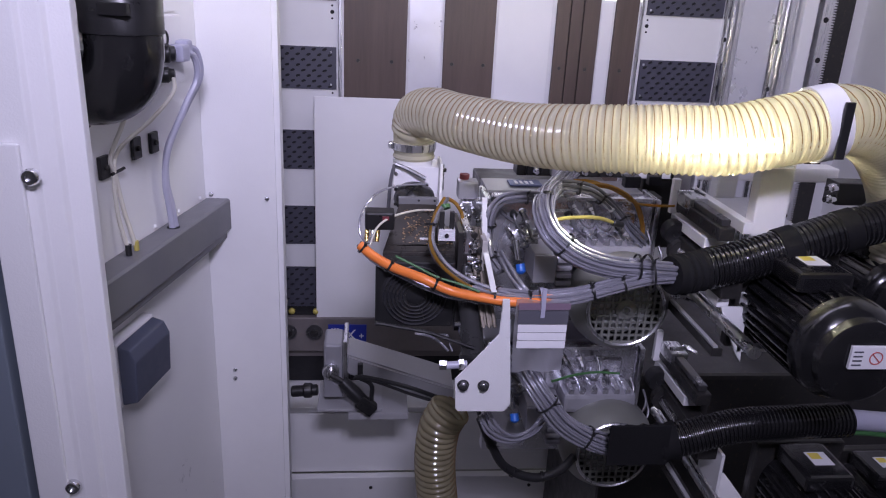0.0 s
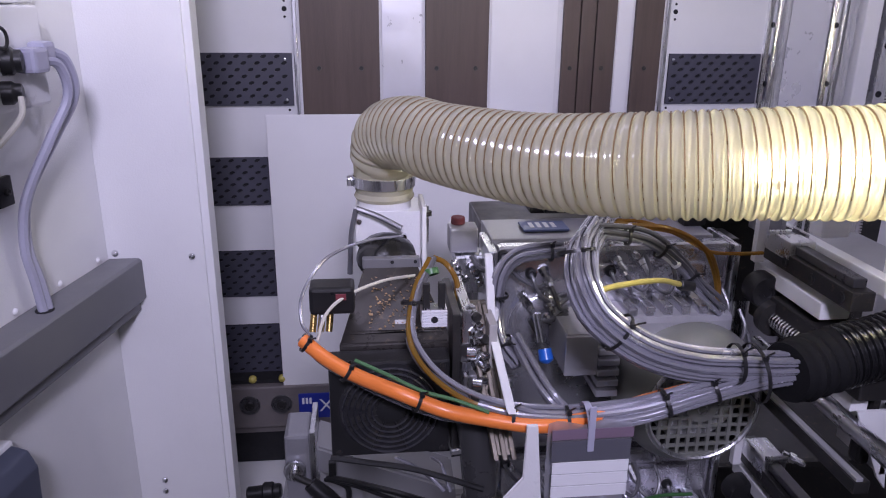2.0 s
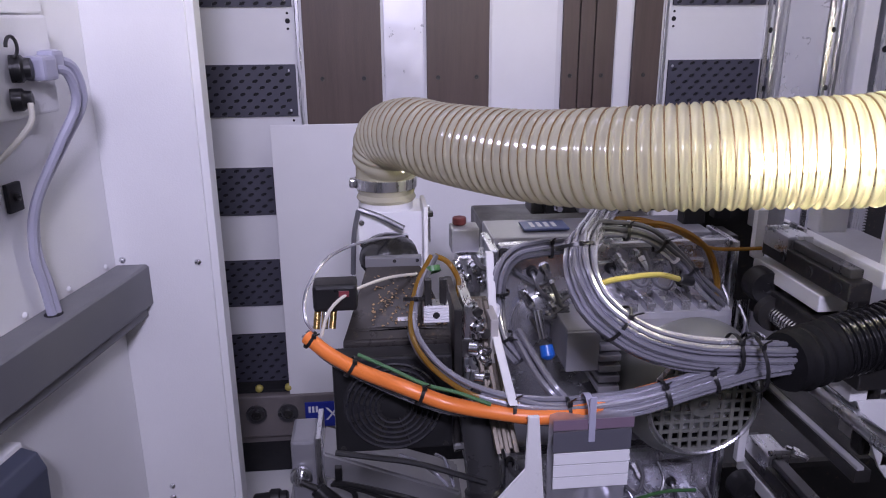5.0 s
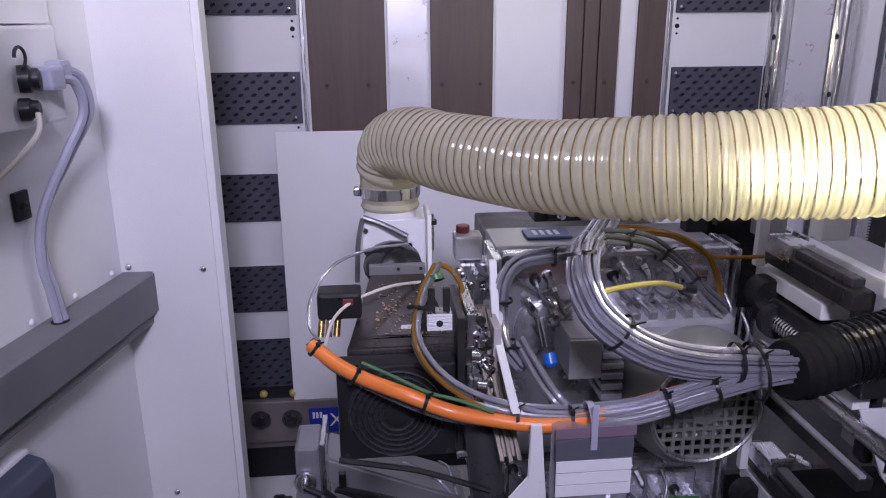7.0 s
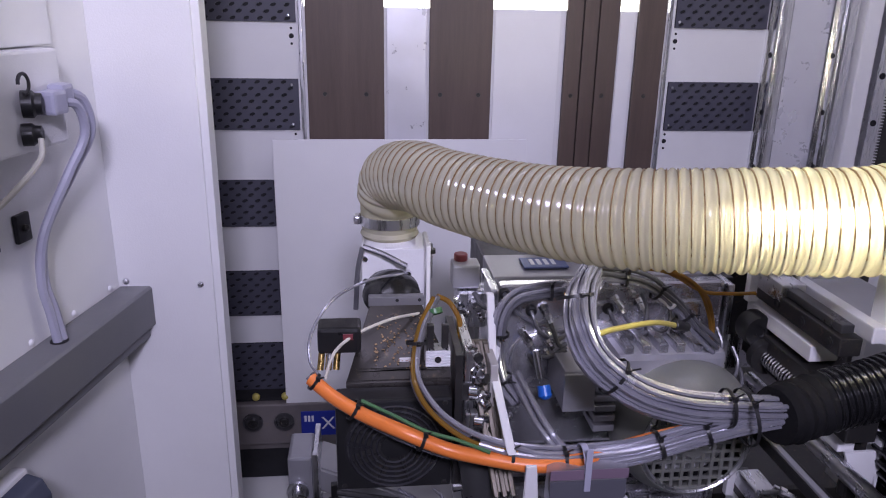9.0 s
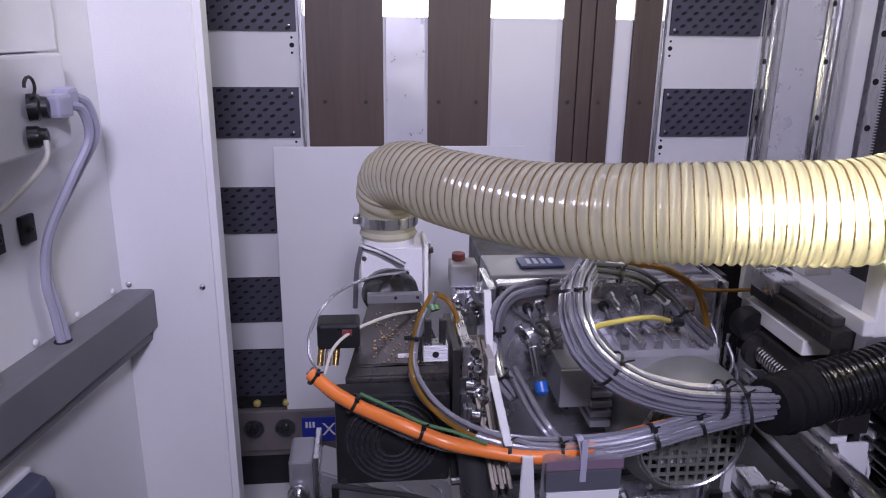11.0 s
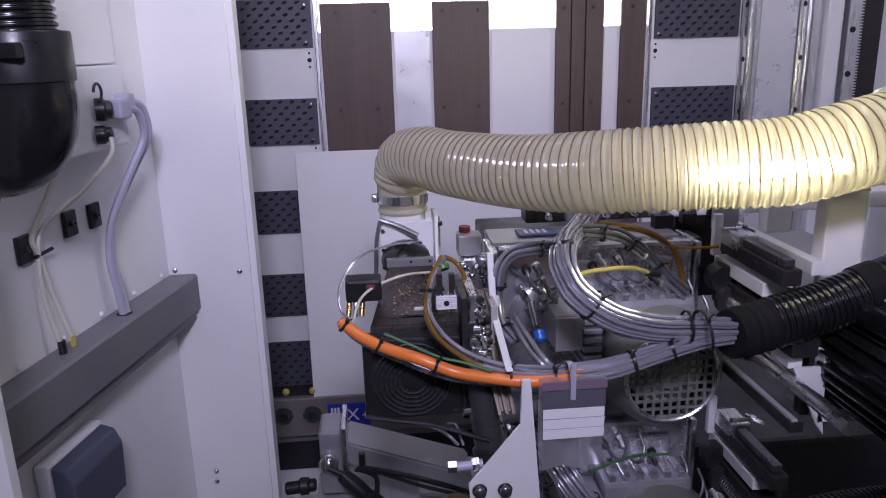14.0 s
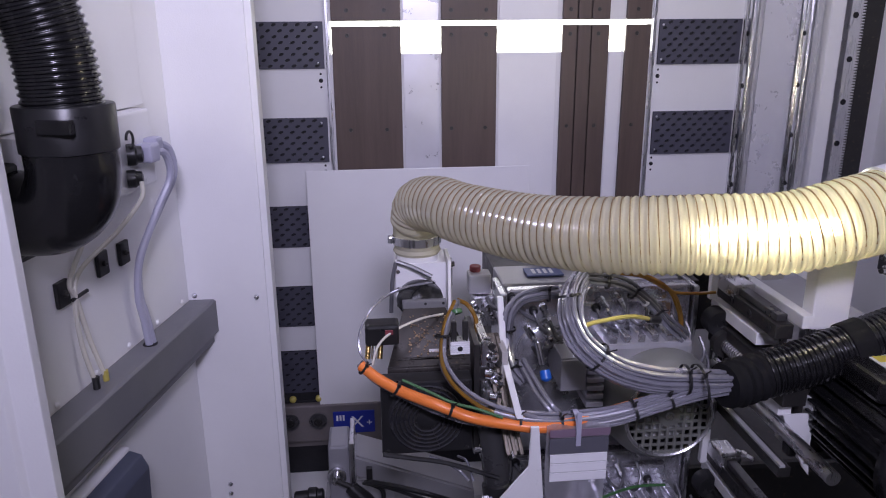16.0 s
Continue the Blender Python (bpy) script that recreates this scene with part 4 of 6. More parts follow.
part("web", bar_between(rail_top + Vector((0, 0.006, 0)), rail_foot + Vector((0, 0.006, 0)), 0.0115, 0.002), RAILDIRT, rail)
for k in range(4):
    c = rail_top.lerp(rail_foot, 0.12 + 0.2 * k) + Vector((-0.018, -0.004, 0))
    part("roller", cyl(c, c + Vector((0.010, -0.003, 0)), 0.0075, 18, bevel=0.001), CHROME, rail, "bright roller", True)
    part("roller_block", box((-0.009, -0.002, -0.010), (0.004, 0.010, 0.010), 0.0015, m=Matrix.Translation(c)), (STEEL, BLACKSTEEL)[k % 2], rail)
vb = thing("valve_block", (-0.1, -0.70, 1.30), "grey metal pressure regulator with a red cap", "regulator")
v0, v1 = (-0.118, -0.700, 1.347), (-0.084, -0.700, 1.316)
part("body", box((v0[0], -0.72, v1[2]), (v1[0], -0.69, v0[2]), 0.003), ALUBOX, vb)
part("lower_body", box((v0[0] + 0.006, -0.725, v1[2] - 0.05), (v1[0] + 0.010, -0.69, v1[2] - 0.002), 0.003), STEEL, vb)
part("red_cap", cyl((v0[0] + 0.012, -0.70, v0[2]), (v0[0] + 0.012, -0.70, v0[2] + 0.009), 0.0085, 18, bevel=0.001), REDCAP, vb, "dark red round cap", True)
for k in range(6):
    c = Vector((v0[0] + 0.004 + 0.006 * k, -0.726, v1[2] - 0.010 - 0.010 * (k % 3)))
    part("fitting", lathe(c, (rnd.uniform(-0.4, 0.4), -1, rnd.uniform(-0.2, 0.5)), [(0, 0.0055), (0.007, 0.0055), (0.008, 0.004), (0.016, 0.004), (0.017, 0.002)], 8), CHROME, vb)
tb = thing("top_bolt", (-0.146, -0.720, 1.372), "slim upright threaded bolt with a dark nut", "bolt")
t0 = Vector((-0.146, -0.720, 1.362))
part("shank", cyl(t0 - Vector((0, 0, 0.03)), t0 + Vector((0, 0, 0.014)), 0.003, 10), STEEL, tb, "", True)
part("nut", cyl(t0 + Vector((0, 0, 0.002)), t0 + Vector((0, 0, 0.007)), 0.007, 6), BLACKSTEEL, tb)

# ---- the gear units: an upper one, and a like one below it ----
G0, G1 = (-0.068, -0.770, 1.335), (0.207, -0.770, 1.341)
GX0, GX1, GZ = G0[0], G1[0], (G0[2] + G1[2]) / 2
CO = (0.145, -0.870, 1.181)
DROP = 0.275


def tooth_box(x0, x1, z0, z1, y0, y1, parent):
    part("terminal_box", box((x0, y0, z0), (x1, y1, z1), 0.003), ALUBOX, parent, "plain grey terminal box")
    part("box_lid", box((x0 - 0.001, y0 - 0.004, z0 + 0.002), (x1 + 0.001, y0 - 0.0005, z1 - 0.002), 0.001), ALUBOX, parent)


def gear_unit(name, dx, dz, label, seed):
    rnd = random.Random(seed)
    top = thing(name, (GX0 + 0.1, -0.75, GZ - 0.25), label, "gear unit", "gear units")
    # face plate with rounded corners and top
    part("face_plate", box((GX0, -0.77, GZ - 0.215), (GX1, -0.745, GZ), 0.006), ALU, top)
    part("top_block", box((GX0 - 0.004, -0.744, GZ - 0.05), (GX1 - 0.01, -0.66, GZ + 0.002), 0.003), ALUBOX, top)
    part("cheek_plate", box((GX0 - 0.012, -0.775, GZ - 0.12), (GX0 - 0.0015, -0.70, GZ - 0.002), 0.002), STEEL, top)
    part("cheek_plate", box((GX1 + 0.0015, -0.775, GZ - 0.19), (GX1 + 0.010, -0.70, GZ - 0.002), 0.002), STEEL, top)
    # oval cast boss and a raised pad on the face
    part("boss", lathe((GX0 + 0.052, -0.7695, GZ - 0.095), (0, -1, 0), [(0, 0.040), (0.003, 0.039), (0.006, 0.035), (0.007, 0.0)], 30, caps=False), ALU, top, "", True)
    part("raised_pad", box((GX0 + 0.105, -0.776, GZ - 0.075), (GX1 - 0.03, -0.7695, GZ - 0.022), 0.004), ALU, top)
    for fx, fz in ((0.012, 0.015), (0.1, 0.012), (0.2, 0.012), (0.245, 0.05), (0.245, 0.11), (0.018, 0.17), (0.085, 0.012), (0.16, 0.012)):
        part("cap_screw", lathe((GX0 + fx, -0.7705, GZ - fz), (0, -1, 0), [(0, 0.0042), (0.004, 0.0042), (0.005, 0.0036), (0.005, 0.002), (0.002, 0.0018), (0.002, 0)], 12, caps=False), STEEL, top, "", True)
    for g in ((-0.030, -0.770, 1.307), (-0.030, -0.770, 1.252), (0.061, -0.776, 1.310), (-0.063, -0.770, 1.330), (0.148, -0.776, 1.290)):
        g = Vector(g)
        part("grommet", lathe(g, (0, -1, 0), [(0, 0.0068), (0.004, 0.0066), (0.006, 0.005), (0.0055, 0.003), (0.003, 0.0028)], 16, caps=False), BLACK, top, "black rubber grommet", True)
        d = Vector((rnd.uniform(0.2, 1), 0, -1)) * 0.02
        part("grommet_cable", tube([g, g + Vector((0, -0.010, -0.002)), g + d + Vector((0, -0.014, 0)), g + d * 2 + Vector((0.012, -0.010, 0.004)), g + d * 2 + Vector((0.03, -0.004, 0.010))], 0.0026, 8, 18), CABLEDARK, top, "", True)
    # chrome fittings with thin hoses that bow to the middle
    mid = Vector((0.007, -0.800, 1.277))
    for k, c in enumerate(((-0.016, -0.770, 1.313), (-0.041, -0.770, 1.283), (-0.015, -0.770, 1.281), (-0.011, -0.770, 1.258), (0.066, -0.776, 1.324), (0.096, -0.776, 1.320), (0.162, -0.776, 1.278), (0.186, -0.776, 1.252), (0.197, -0.776, 1.233))):
        c = Vector(c)
        d = Vector((rnd.uniform(0.25, 0.5), -0.62, rnd.uniform(-0.7, -0.5))).normalized()
        part("fitting", lathe(c, d, [(0, 0.0062), (0.006, 0.0062), (0.0065, 0.0046), (0.012, 0.0046), (0.0125, 0.0054), (0.019, 0.0054), (0.0195, 0.0040), (0.024, 0.0034)], 8), CHROME, top, "bright chrome air fitting", True)
        e = c + d * 0.023
        if k < 4:
            part("air_hose", tube([e, e + d * 0.012, e.lerp(mid, 0.5) + Vector((0, -0.008, -0.012)), mid + Vector((0, 0, -0.004 * k))], 0.0027, 8, 20), CABLEDARK, top, "", True)
        else:
            part("air_hose", tube([e, e + d * 0.012, e + Vector((0.016, -0.016, -0.012)), e + Vector((0.026, -0.006, 0.004)), e + Vector((0.022, 0.006, 0.022))], 0.0024, 8, 20), CABLEDARK, top, "", True)
    bf = Vector((-0.026, -0.835, 1.243))
    part("blue_fitting", lathe(bf, (0.1, -0.5, -0.85), [(0, 0.0075), (0.012, 0.008), (0.014, 0.006), (0.016, 0.003)], 14), BLUEFIT, top, "blue plastic fitting", True)
    part("steel_fitting", cyl(bf + Vector((-0.001, 0.01, 0.004)), bf + Vector((-0.006, 0.02, 0.034)), 0.005, 10), CHROME, top, "", True)
    # terminal boxes
    t0, t1 = (-0.007, -0.850, 1.267), (0.027, -0.850, 1.217)
    tooth_box(t0[0], t1[0], t1[2], t0[2], -0.85, -0.775, top)
    h0, h1 = (0.032, -0.830, 1.260), (0.055, -0.830, 1.183)
    for k in range(6):
        z = h1[2] + (h0[2] - h1[2]) * k / 6
        part("heat_rib", box((h0[0] + 0.002, -0.84, z), (h1[0] + 0.004, -0.775, z + 0.008), 0.0015), ALUBOX, top)
    # motor: ribbed top box, body, cowl and grille
    part("motor_body", cyl((CO[0], -0.768, CO[2] + 0.004), (CO[0], -0.83, CO[2] + 0.002), 0.066, 36), MOTORGREY, top, "", True)
    part("cowl", lathe((CO[0], -0.825, CO[2]), (0, -1, 0), [(-0.034, 0.060), (-0.030, 0.074), (-0.018, 0.083), (0.004, 0.084), (0.020, 0.0815), (0.034, 0.0745), (0.046, 0.0660), (0.047, 0.0605), (0.044, 0.0595)], 44, caps=False), MOTORGREY, top, "grey-green motor fan cowl", True)
    part("cowl_rim", lathe((CO[0], -0.8705, CO[2]), (0, -1, 0), [(0, 0.0655), (0.002, 0.0645), (0.0035, 0.0620), (0.002, 0.0600), (0, 0.0598)], 44, caps=False), STEEL, top, "bright worn rim", True)
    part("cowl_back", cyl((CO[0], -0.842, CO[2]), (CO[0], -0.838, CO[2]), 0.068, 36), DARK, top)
    part("fan_wheel", lathe((CO[0], -0.846, CO[2]), (0, -1, 0), [(0, 0.052), (0.004, 0.050), (0.006, 0.022), (0.014, 0.020), (0.014, 0)], 30, caps=False), PAPER, top, "pale fan wheel behind the grille", True)
    n, pitch = 5, 0.0115
    for k in range(-n, n + 1):
        hlen = math.sqrt(max(0.0605 ** 2 - (k * pitch) ** 2, 0))
        part("grille_bar", box((CO[0] + k * pitch - 0.0019, -0.870, CO[2] - hlen), (CO[0] + k * pitch + 0.0019, -0.8665, CO[2] + hlen)), MOTORGREY, top)
        part("grille_bar", box((CO[0] - hlen, -0.8693, CO[2] + k * pitch - 0.0019), (CO[0] + hlen, -0.8672, CO[2] + k * pitch + 0.0019)), MOTORGREY, top)
    part("grille_hub", cyl((CO[0], -0.8715, CO[2]), (CO[0], -0.866, CO[2]), 0.017, 22), MOTORGREY, top, "", True)
    part("hub_ring", lathe((CO[0], -0.8717, CO[2]), (0, -1, 0), [(0, 0.006), (0.001, 0.006), (0.001, 0.0045), (0, 0.0042)], 16, caps=False), STEEL, top, "", True)
    r0, r1 = (0.066, -0.800, 1.281), (0.188, -0.800, 1.269)
    for k in range(6):
        x = r0[0] + (r1[0] - r0[0]) * k / 6
        part("cooling_fin", box((x + 0.004, -0.822, CO[2] + 0.076), (x + 0.015, -0.774, CO[2] + 0.103 - 0.0012 * abs(k - 2.5)), 0.002), ALU, top)
    part("fin_saddle", box((r0[0] - 0.004, -0.826, CO[2] + 0.056), (r1[0] + 0.004, -0.772, CO[2] + 0.092), 0.008), ALUBOX, top)
    part("cowl_shoulder", lathe((CO[0], -0.805, CO[2] + 0.006), (0, -1, 0.0), [(0, 0.068), (0.008, 0.072), (0.02, 0.0722)], 40, caps=False), MOTORGREY, top, "", True)
    # black stub and strips behind
    part("rear_block", box((GX0 + 0.01, -0.66, GZ - 0.22), (GX1 - 0.01, -0.45, GZ - 0.03), 0.004), BLACKSTEEL, top)
    if dx or dz:
        top.matrix_world = Matrix.Translation((dx, 0, dz)) @ top.matrix_world
    return top


gear_unit("gear_unit", 0, 0, "cast aluminium gear unit with chrome fittings and grey motor", 3)
gear_unit("gear_unit", 0.012, -DROP, "lower cast aluminium gear unit in shade with grey motor", 8)
lt = thing("axis_label", (-0.002, -0.700, 1.355), "small pale blue sticker with white marks on the gear unit", "sticker")
l0 = Vector(((-0.002, -0.700, 1.355)[0], -0.705, GZ + 0.0035))
part("plate", box((-0.028, -0.018, 0), (0.028, 0.018, 0.003), 0.001, m=Matrix.Translation(l0)), STICKER, lt)
for k in range(4):
    part("bar_mark", box((-0.018 + k * 0.009, -0.010, 0.003), (-0.013 + k * 0.009, 0.010, 0.0036), m=Matrix.Translation(l0)), PAPER, lt)


rb = thing("head_bracket", (-0.09, -0.95, 1.1), "white painted bent steel bracket with two black bolts", "bracket")
k0, k1, k2, k3, k4 = (-0.072, -1.000, 1.255), (-0.075, -1.000, 1.201), (-0.142, -1.000, 1.131), (-0.139, -1.000, 1.079), (-0.063, -1.000, 1.078)
part("front_plate", prism([(k0[0] - 0.010, k0[2]), (k0[0], k0[2]), (k4[0] + 0.004, k4[2] + 0.012), (k4[0] - 0.006, k4[2]), (k3[0] + 0.004, k3[2]), (k3[0], k3[2] + 0.004), (k2[0], k2[2]), (k0[0] - 0.010, k1[2])], -1.004, -1.0, 0.001), WHITE, rb)
for p, q in (((-0.085, -0.800, 1.342), (-0.093, -0.880, 1.290)), ((-0.093, -0.880, 1.290), (-0.093, -0.990, 1.261))):
    part("web_plate", bar_between(p, q, 0.0042, 0.004), WHITE, rb)
for p in ((-0.130, -1.005, 1.123), (-0.101, -1.005, 1.122)):
    part("bolt", lathe(p, (0, -1, 0), [(0, 0.0085), (0.001, 0.0085), (0.001, 0.0068), (0.007, 0.0065), (0.009, 0.004), (0.0092, 0)], 18, caps=False), OILSTEEL, rb, "", True)
ns = thing("adjusting_screw", (-0.147, -0.980, 1.141), "bright hexagon screw with a pale stem", "screw")
n0 = Vector((-0.158, -0.990, 1.146))
part("head", cyl(n0 - Vector((0.006, 0, 0)), n0 + Vector((0.004, 0, 0)), 0.0075, 6), CHROME, ns)
part("stem", cyl(n0 + Vector((0.004, 0, 0)), n0 + Vector((0.034, 0, 0.002)), 0.0055, 14), LILAC, ns, "", True)
part("nut", cyl(n0 + Vector((0.022, 0, 0.001)), n0 + Vector((0.030, 0, 0.002)), 0.0085, 6), STEEL, ns)

# swivel arm under the fan
head_so_far = {o.name for o in bpy.data.objects}
arm = thing("swivel_arm", (-0.25, -0.92, 1.05), "grey painted folded steel arm, toned down for the shade below the fan", "arm")
m0, m1, m2, m3 = (-0.295, -0.900, 1.118), (-0.136, -0.970, 1.100), (-0.135, -0.970, 1.069), (-0.295, -0.900, 1.084)
bm = bmesh.new()
q = [(m0, 0.0), (m1, 0.0), (m2, 0.0), (m3, 0.0), (m0, 0.055), (m1, 0.055), (m2, 0.055), (m3, 0.055)]
vv = [bm.verts.new((p[0], p[1] + d, p[2] + 0.12 * d)) for p, d in q]
for f in ((0, 1, 2, 3), (4, 5, 6, 7), (0, 1, 5, 4), (1, 2, 6, 5), (2, 3, 7, 6), (3, 0, 4, 7)):
    bm.faces.new([vv[i] for i in f])
bmesh.ops.bevel(bm, geom=bm.edges[:], offset=0.003, segments=2, affect="EDGES")
part("trough", bm, ARMGREY, arm)
h0, h1 = (-0.330, -0.900, 1.144), (-0.301, -0.900, 1.052)
part("end_block", box((h0[0], -0.915, h1[2]), (h1[0], -0.86, h0[2]), 0.004), ALUBOX, arm)
part("end_plate", box((h1[0] + 0.0005, -0.92, h1[2] + 0.004), (h1[0] + 0.007, -0.85, h0[2] + 0.006), 0.001), STEEL, arm)
pv = Vector((-0.319, -0.917, 1.100))
part("pivot", lathe(pv, (0, -1, 0), [(0, 0.013), (0.004, 0.013), (0.005, 0.010), (0.003, 0.009), (0.003, 0.005), (0.012, 0.005), (0.013, 0)], 22, caps=False), STEEL, arm, "", True)
part("foot_plate", box((h0[0] - 0.01, -0.925, h1[2] - 0.018), (h0[0] + 0.09, -0.84, h1[2] - 0.013), 0.001), ARMGREY, arm)
part("foot_plate", box((h0[0] + 0.038, -0.93, h1[2] - 0.030), (h0[0] + 0.13, -0.84, h1[2] - 0.0185), 0.001), ARMGREY, arm)
kn = thing("clamp_lever", pv, "black plastic sensor lever with a short cable", "lever")
p0, p1 = Vector((-0.301, -0.930, 1.090)), Vector((-0.264, -0.940, 1.054))
part("stud", cyl(pv + Vector((0, -0.012, 0)), p0, 0.004, 10), BLACKSTEEL, kn)
part("body", tube([p0, p0.lerp(p1, 0.5), p1], 0.011, 10, radius=lambda i: (0.009, 0.0115, 0.010)[i]), BLACK, kn, "", True)
part("head", box((-0.016, -0.009, -0.010), (0.014, 0.009, 0.010), 0.003, m=Matrix.Translation(p1) @ Euler((0, radians(40), 0)).to_matrix().to_4x4()), BLACK, kn)
cable("sensor_cable", ((-0.257, -0.945, 1.067), (-0.258, -0.945, 1.093), (-0.279, -0.945, 1.106), (-0.253, -0.960, 1.111), (-0.200, -0.985, 1.110), (-0.137, -0.990, 1.087)), 0.0034, BLACK, "thin black sensor cable along the arm")
cable("sensor_cable", ((-0.283, -0.940, 1.101), (-0.253, -0.960, 1.107), (-0.195, -0.985, 1.098), (-0.137, -0.992, 1.083)), 0.0024, BLACK, "thin dark sensor cable along the arm")
part("cable_clip", box((-0.004, -0.004, -0.010), (0.004, 0.004, 0.012), 0.001, m=Matrix.Translation((-0.274, -0.945, 1.116))), BLACK, arm)

ARM = Matrix.Translation((-0.255, -1.92, 1.665)) @ Matrix.Scale(1.47, 4) @ Matrix.Translation((0.255, 1.92, -1.665))
set_in_place(head_so_far, ARM)

for pts, r, mat, lab in ((((-0.255, -0.930, 1.184), (-0.221, -0.935, 1.180), (-0.173, -0.940, 1.172), (-0.109, -0.950, 1.153)), 0.0030, BLACK, "black cable sagging below the fan"),
                          (((-0.190, -0.860, 1.132), (-0.173, -0.900, 1.148), (-0.157, -0.920, 1.147), (-0.145, -0.930, 1.138)), 0.0020, CABLE, "thin grey cable hanging below the fan"),
                          (((-0.151, -0.860, 1.130), (-0.146, -0.900, 1.150), (-0.144, -0.920, 1.153), (-0.139, -0.930, 1.137)), 0.0018, CABLE, "thin grey cable hanging below the fan")):
    cable("sensor_cable", pts, r, mat, lab)

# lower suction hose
ring_hose("suction_hose", ((-0.119, -0.800, 0.959), (-0.138, -0.800, 0.918), (-0.143, -0.800, 0.846), (-0.132, -0.800, 0.745), (-0.110, -0.800, 0.596), (-0.12, -0.78, 0.35)), 0.0375, 0.0115, HOSEOLIVE, "olive ribbed suction hose going down", 0.0012, depth=0.0035)

# ---- cable looms ----
loop = ((0.081, -0.700, 1.372), (0.052, -0.760, 1.369), (0.024, -0.820, 1.370), (-0.004, -0.880, 1.370), (-0.021, -0.940, 1.360), (-0.010, -0.960, 1.335), (0.026, -0.975, 1.310), (0.070, -0.985, 1.299), (0.115, -0.990, 1.297), (0.155, -0.985, 1.292), (0.205, -0.975, 1.289))
cable_bundle("cable_loom", loop, 26, 0.0025, 0.0165, CABLE, "thick loop of shiny grey cables tied together", 11, flat=0.85, loose=0.1)
run = ((-0.119, -0.965, 1.253), (-0.089, -0.975, 1.248), (-0.049, -0.980, 1.245), (-0.017, -0.980, 1.246), (0.027, -0.985, 1.254), (0.076, -0.990, 1.271), (0.119, -0.995, 1.286), (0.155, -0.987, 1.287), (0.205, -0.975, 1.286))
cable_bundle("cable_loom", run, 13, 0.0026, 0.0110, CABLE, "shiny grey cables tied into a sagging run", 5, flat=0.8, loose=0.1)
cable_bundle("cable_loom", ((-0.281, -0.885, 1.290), (-0.258, -0.902, 1.272), (-0.212, -0.930, 1.257), (-0.158, -0.950, 1.241), (-0.117, -0.960, 1.237), (-0.050, -0.985, 1.242)), 4, 0.0026, 0.006, [CABLEDARK, CABLE], "dark thin cables under the orange cable", 6)
cable("orange_cable", ((-0.279, -0.892, 1.291), (-0.257, -0.908, 1.279), (-0.228, -0.928, 1.270), (-0.189, -0.955, 1.265), (-0.149, -0.963, 1.250), (-0.108, -0.978, 1.247), (-0.066, -0.988, 1.245), (-0.025, -0.984, 1.247), (0.040, -0.972, 1.256), (0.109, -0.975, 1.274)), 0.0070, ORANGE, "thick bright orange cable in a sagging curve", steps=70, seg=12)
cable("green_cable", ((-0.229, -0.945, 1.295), (-0.199, -0.952, 1.282), (-0.169, -0.962, 1.270), (-0.140, -0.970, 1.264), (-0.111, -0.980, 1.256)), 0.0018, GREEN, "green and yellow earth cable beside the orange one")
cable("amber_hose", ((-0.151, -0.820, 1.346), (-0.169, -0.860, 1.329), (-0.179, -0.920, 1.313), (-0.173, -0.945, 1.296), (-0.154, -0.960, 1.277), (-0.124, -0.970, 1.260), (-0.085, -0.980, 1.254)), 0.0025, AMBER, "amber plastic air hose curving forward", steps=60)
cable("grey_hose", ((-0.148, -0.815, 1.344), (-0.165, -0.860, 1.329), (-0.175, -0.920, 1.313), (-0.165, -0.945, 1.295), (-0.144, -0.960, 1.278), (-0.114, -0.970, 1.265), (-0.070, -0.982, 1.255)), 0.0027, CABLE, "grey air hose curving forward beside the amber one", steps=60)
cable("grey_hose", ((-0.145, -0.812, 1.343), (-0.162, -0.860, 1.329), (-0.177, -0.910, 1.314), (-0.178, -0.935, 1.302), (-0.163, -0.950, 1.282), (-0.128, -0.962, 1.262)), 0.0030, CABLEDARK, "dark air hose curving forward beside the amber one", steps=60)
cable("amber_hose", ((-0.145, -0.800, 1.340), (-0.131, -0.800, 1.332), (-0.122, -0.820, 1.320), (-0.125, -0.850, 1.312)), 0.0030, AMBER, "short amber plastic air hose")
cable("clear_hose", ((-0.175, -0.745, 1.347), (-0.216, -0.780, 1.354), (-0.256, -0.840, 1.356), (-0.278, -0.872, 1.333), (-0.280, -0.888, 1.310), (-0.272, -0.892, 1.296)), 0.0017, CABLE, "thin clear air hose bowing out", steps=60)
cable("clear_hose", ((-0.163, -0.800, 1.320), (-0.200, -0.840, 1.330), (-0.236, -0.872, 1.328), (-0.256, -0.885, 1.315), (-0.265, -0.895, 1.292)), 0.0017, CREAM, "cream air hose bowing over the cover", steps=60)
cable("black_cable", ((-0.227, -0.738, 1.378), (-0.233, -0.742, 1.349), (-0.236, -0.745, 1.303)), 0.0030, CABLEDARK, "black cable down the white bracket")
cable("black_cable", ((-0.227, -0.738, 1.379), (-0.202, -0.742, 1.370), (-0.176, -0.750, 1.358)), 0.0034, CABLEDARK, "black cable across the white bracket")
cable_bundle("cable_loom", ((-0.003, -0.800, 1.345), (-0.034, -0.810, 1.346), (-0.061, -0.820, 1.343), (-0.077, -0.830, 1.325), (-0.081, -0.840, 1.288), (-0.078, -0.860, 1.264), (-0.064, -0.880, 1.248)), 8, 0.0027, 0.0085, [CABLE, CABLEDARK, CABLE], "grey cables bending down the gear unit", 21, loose=0.2)
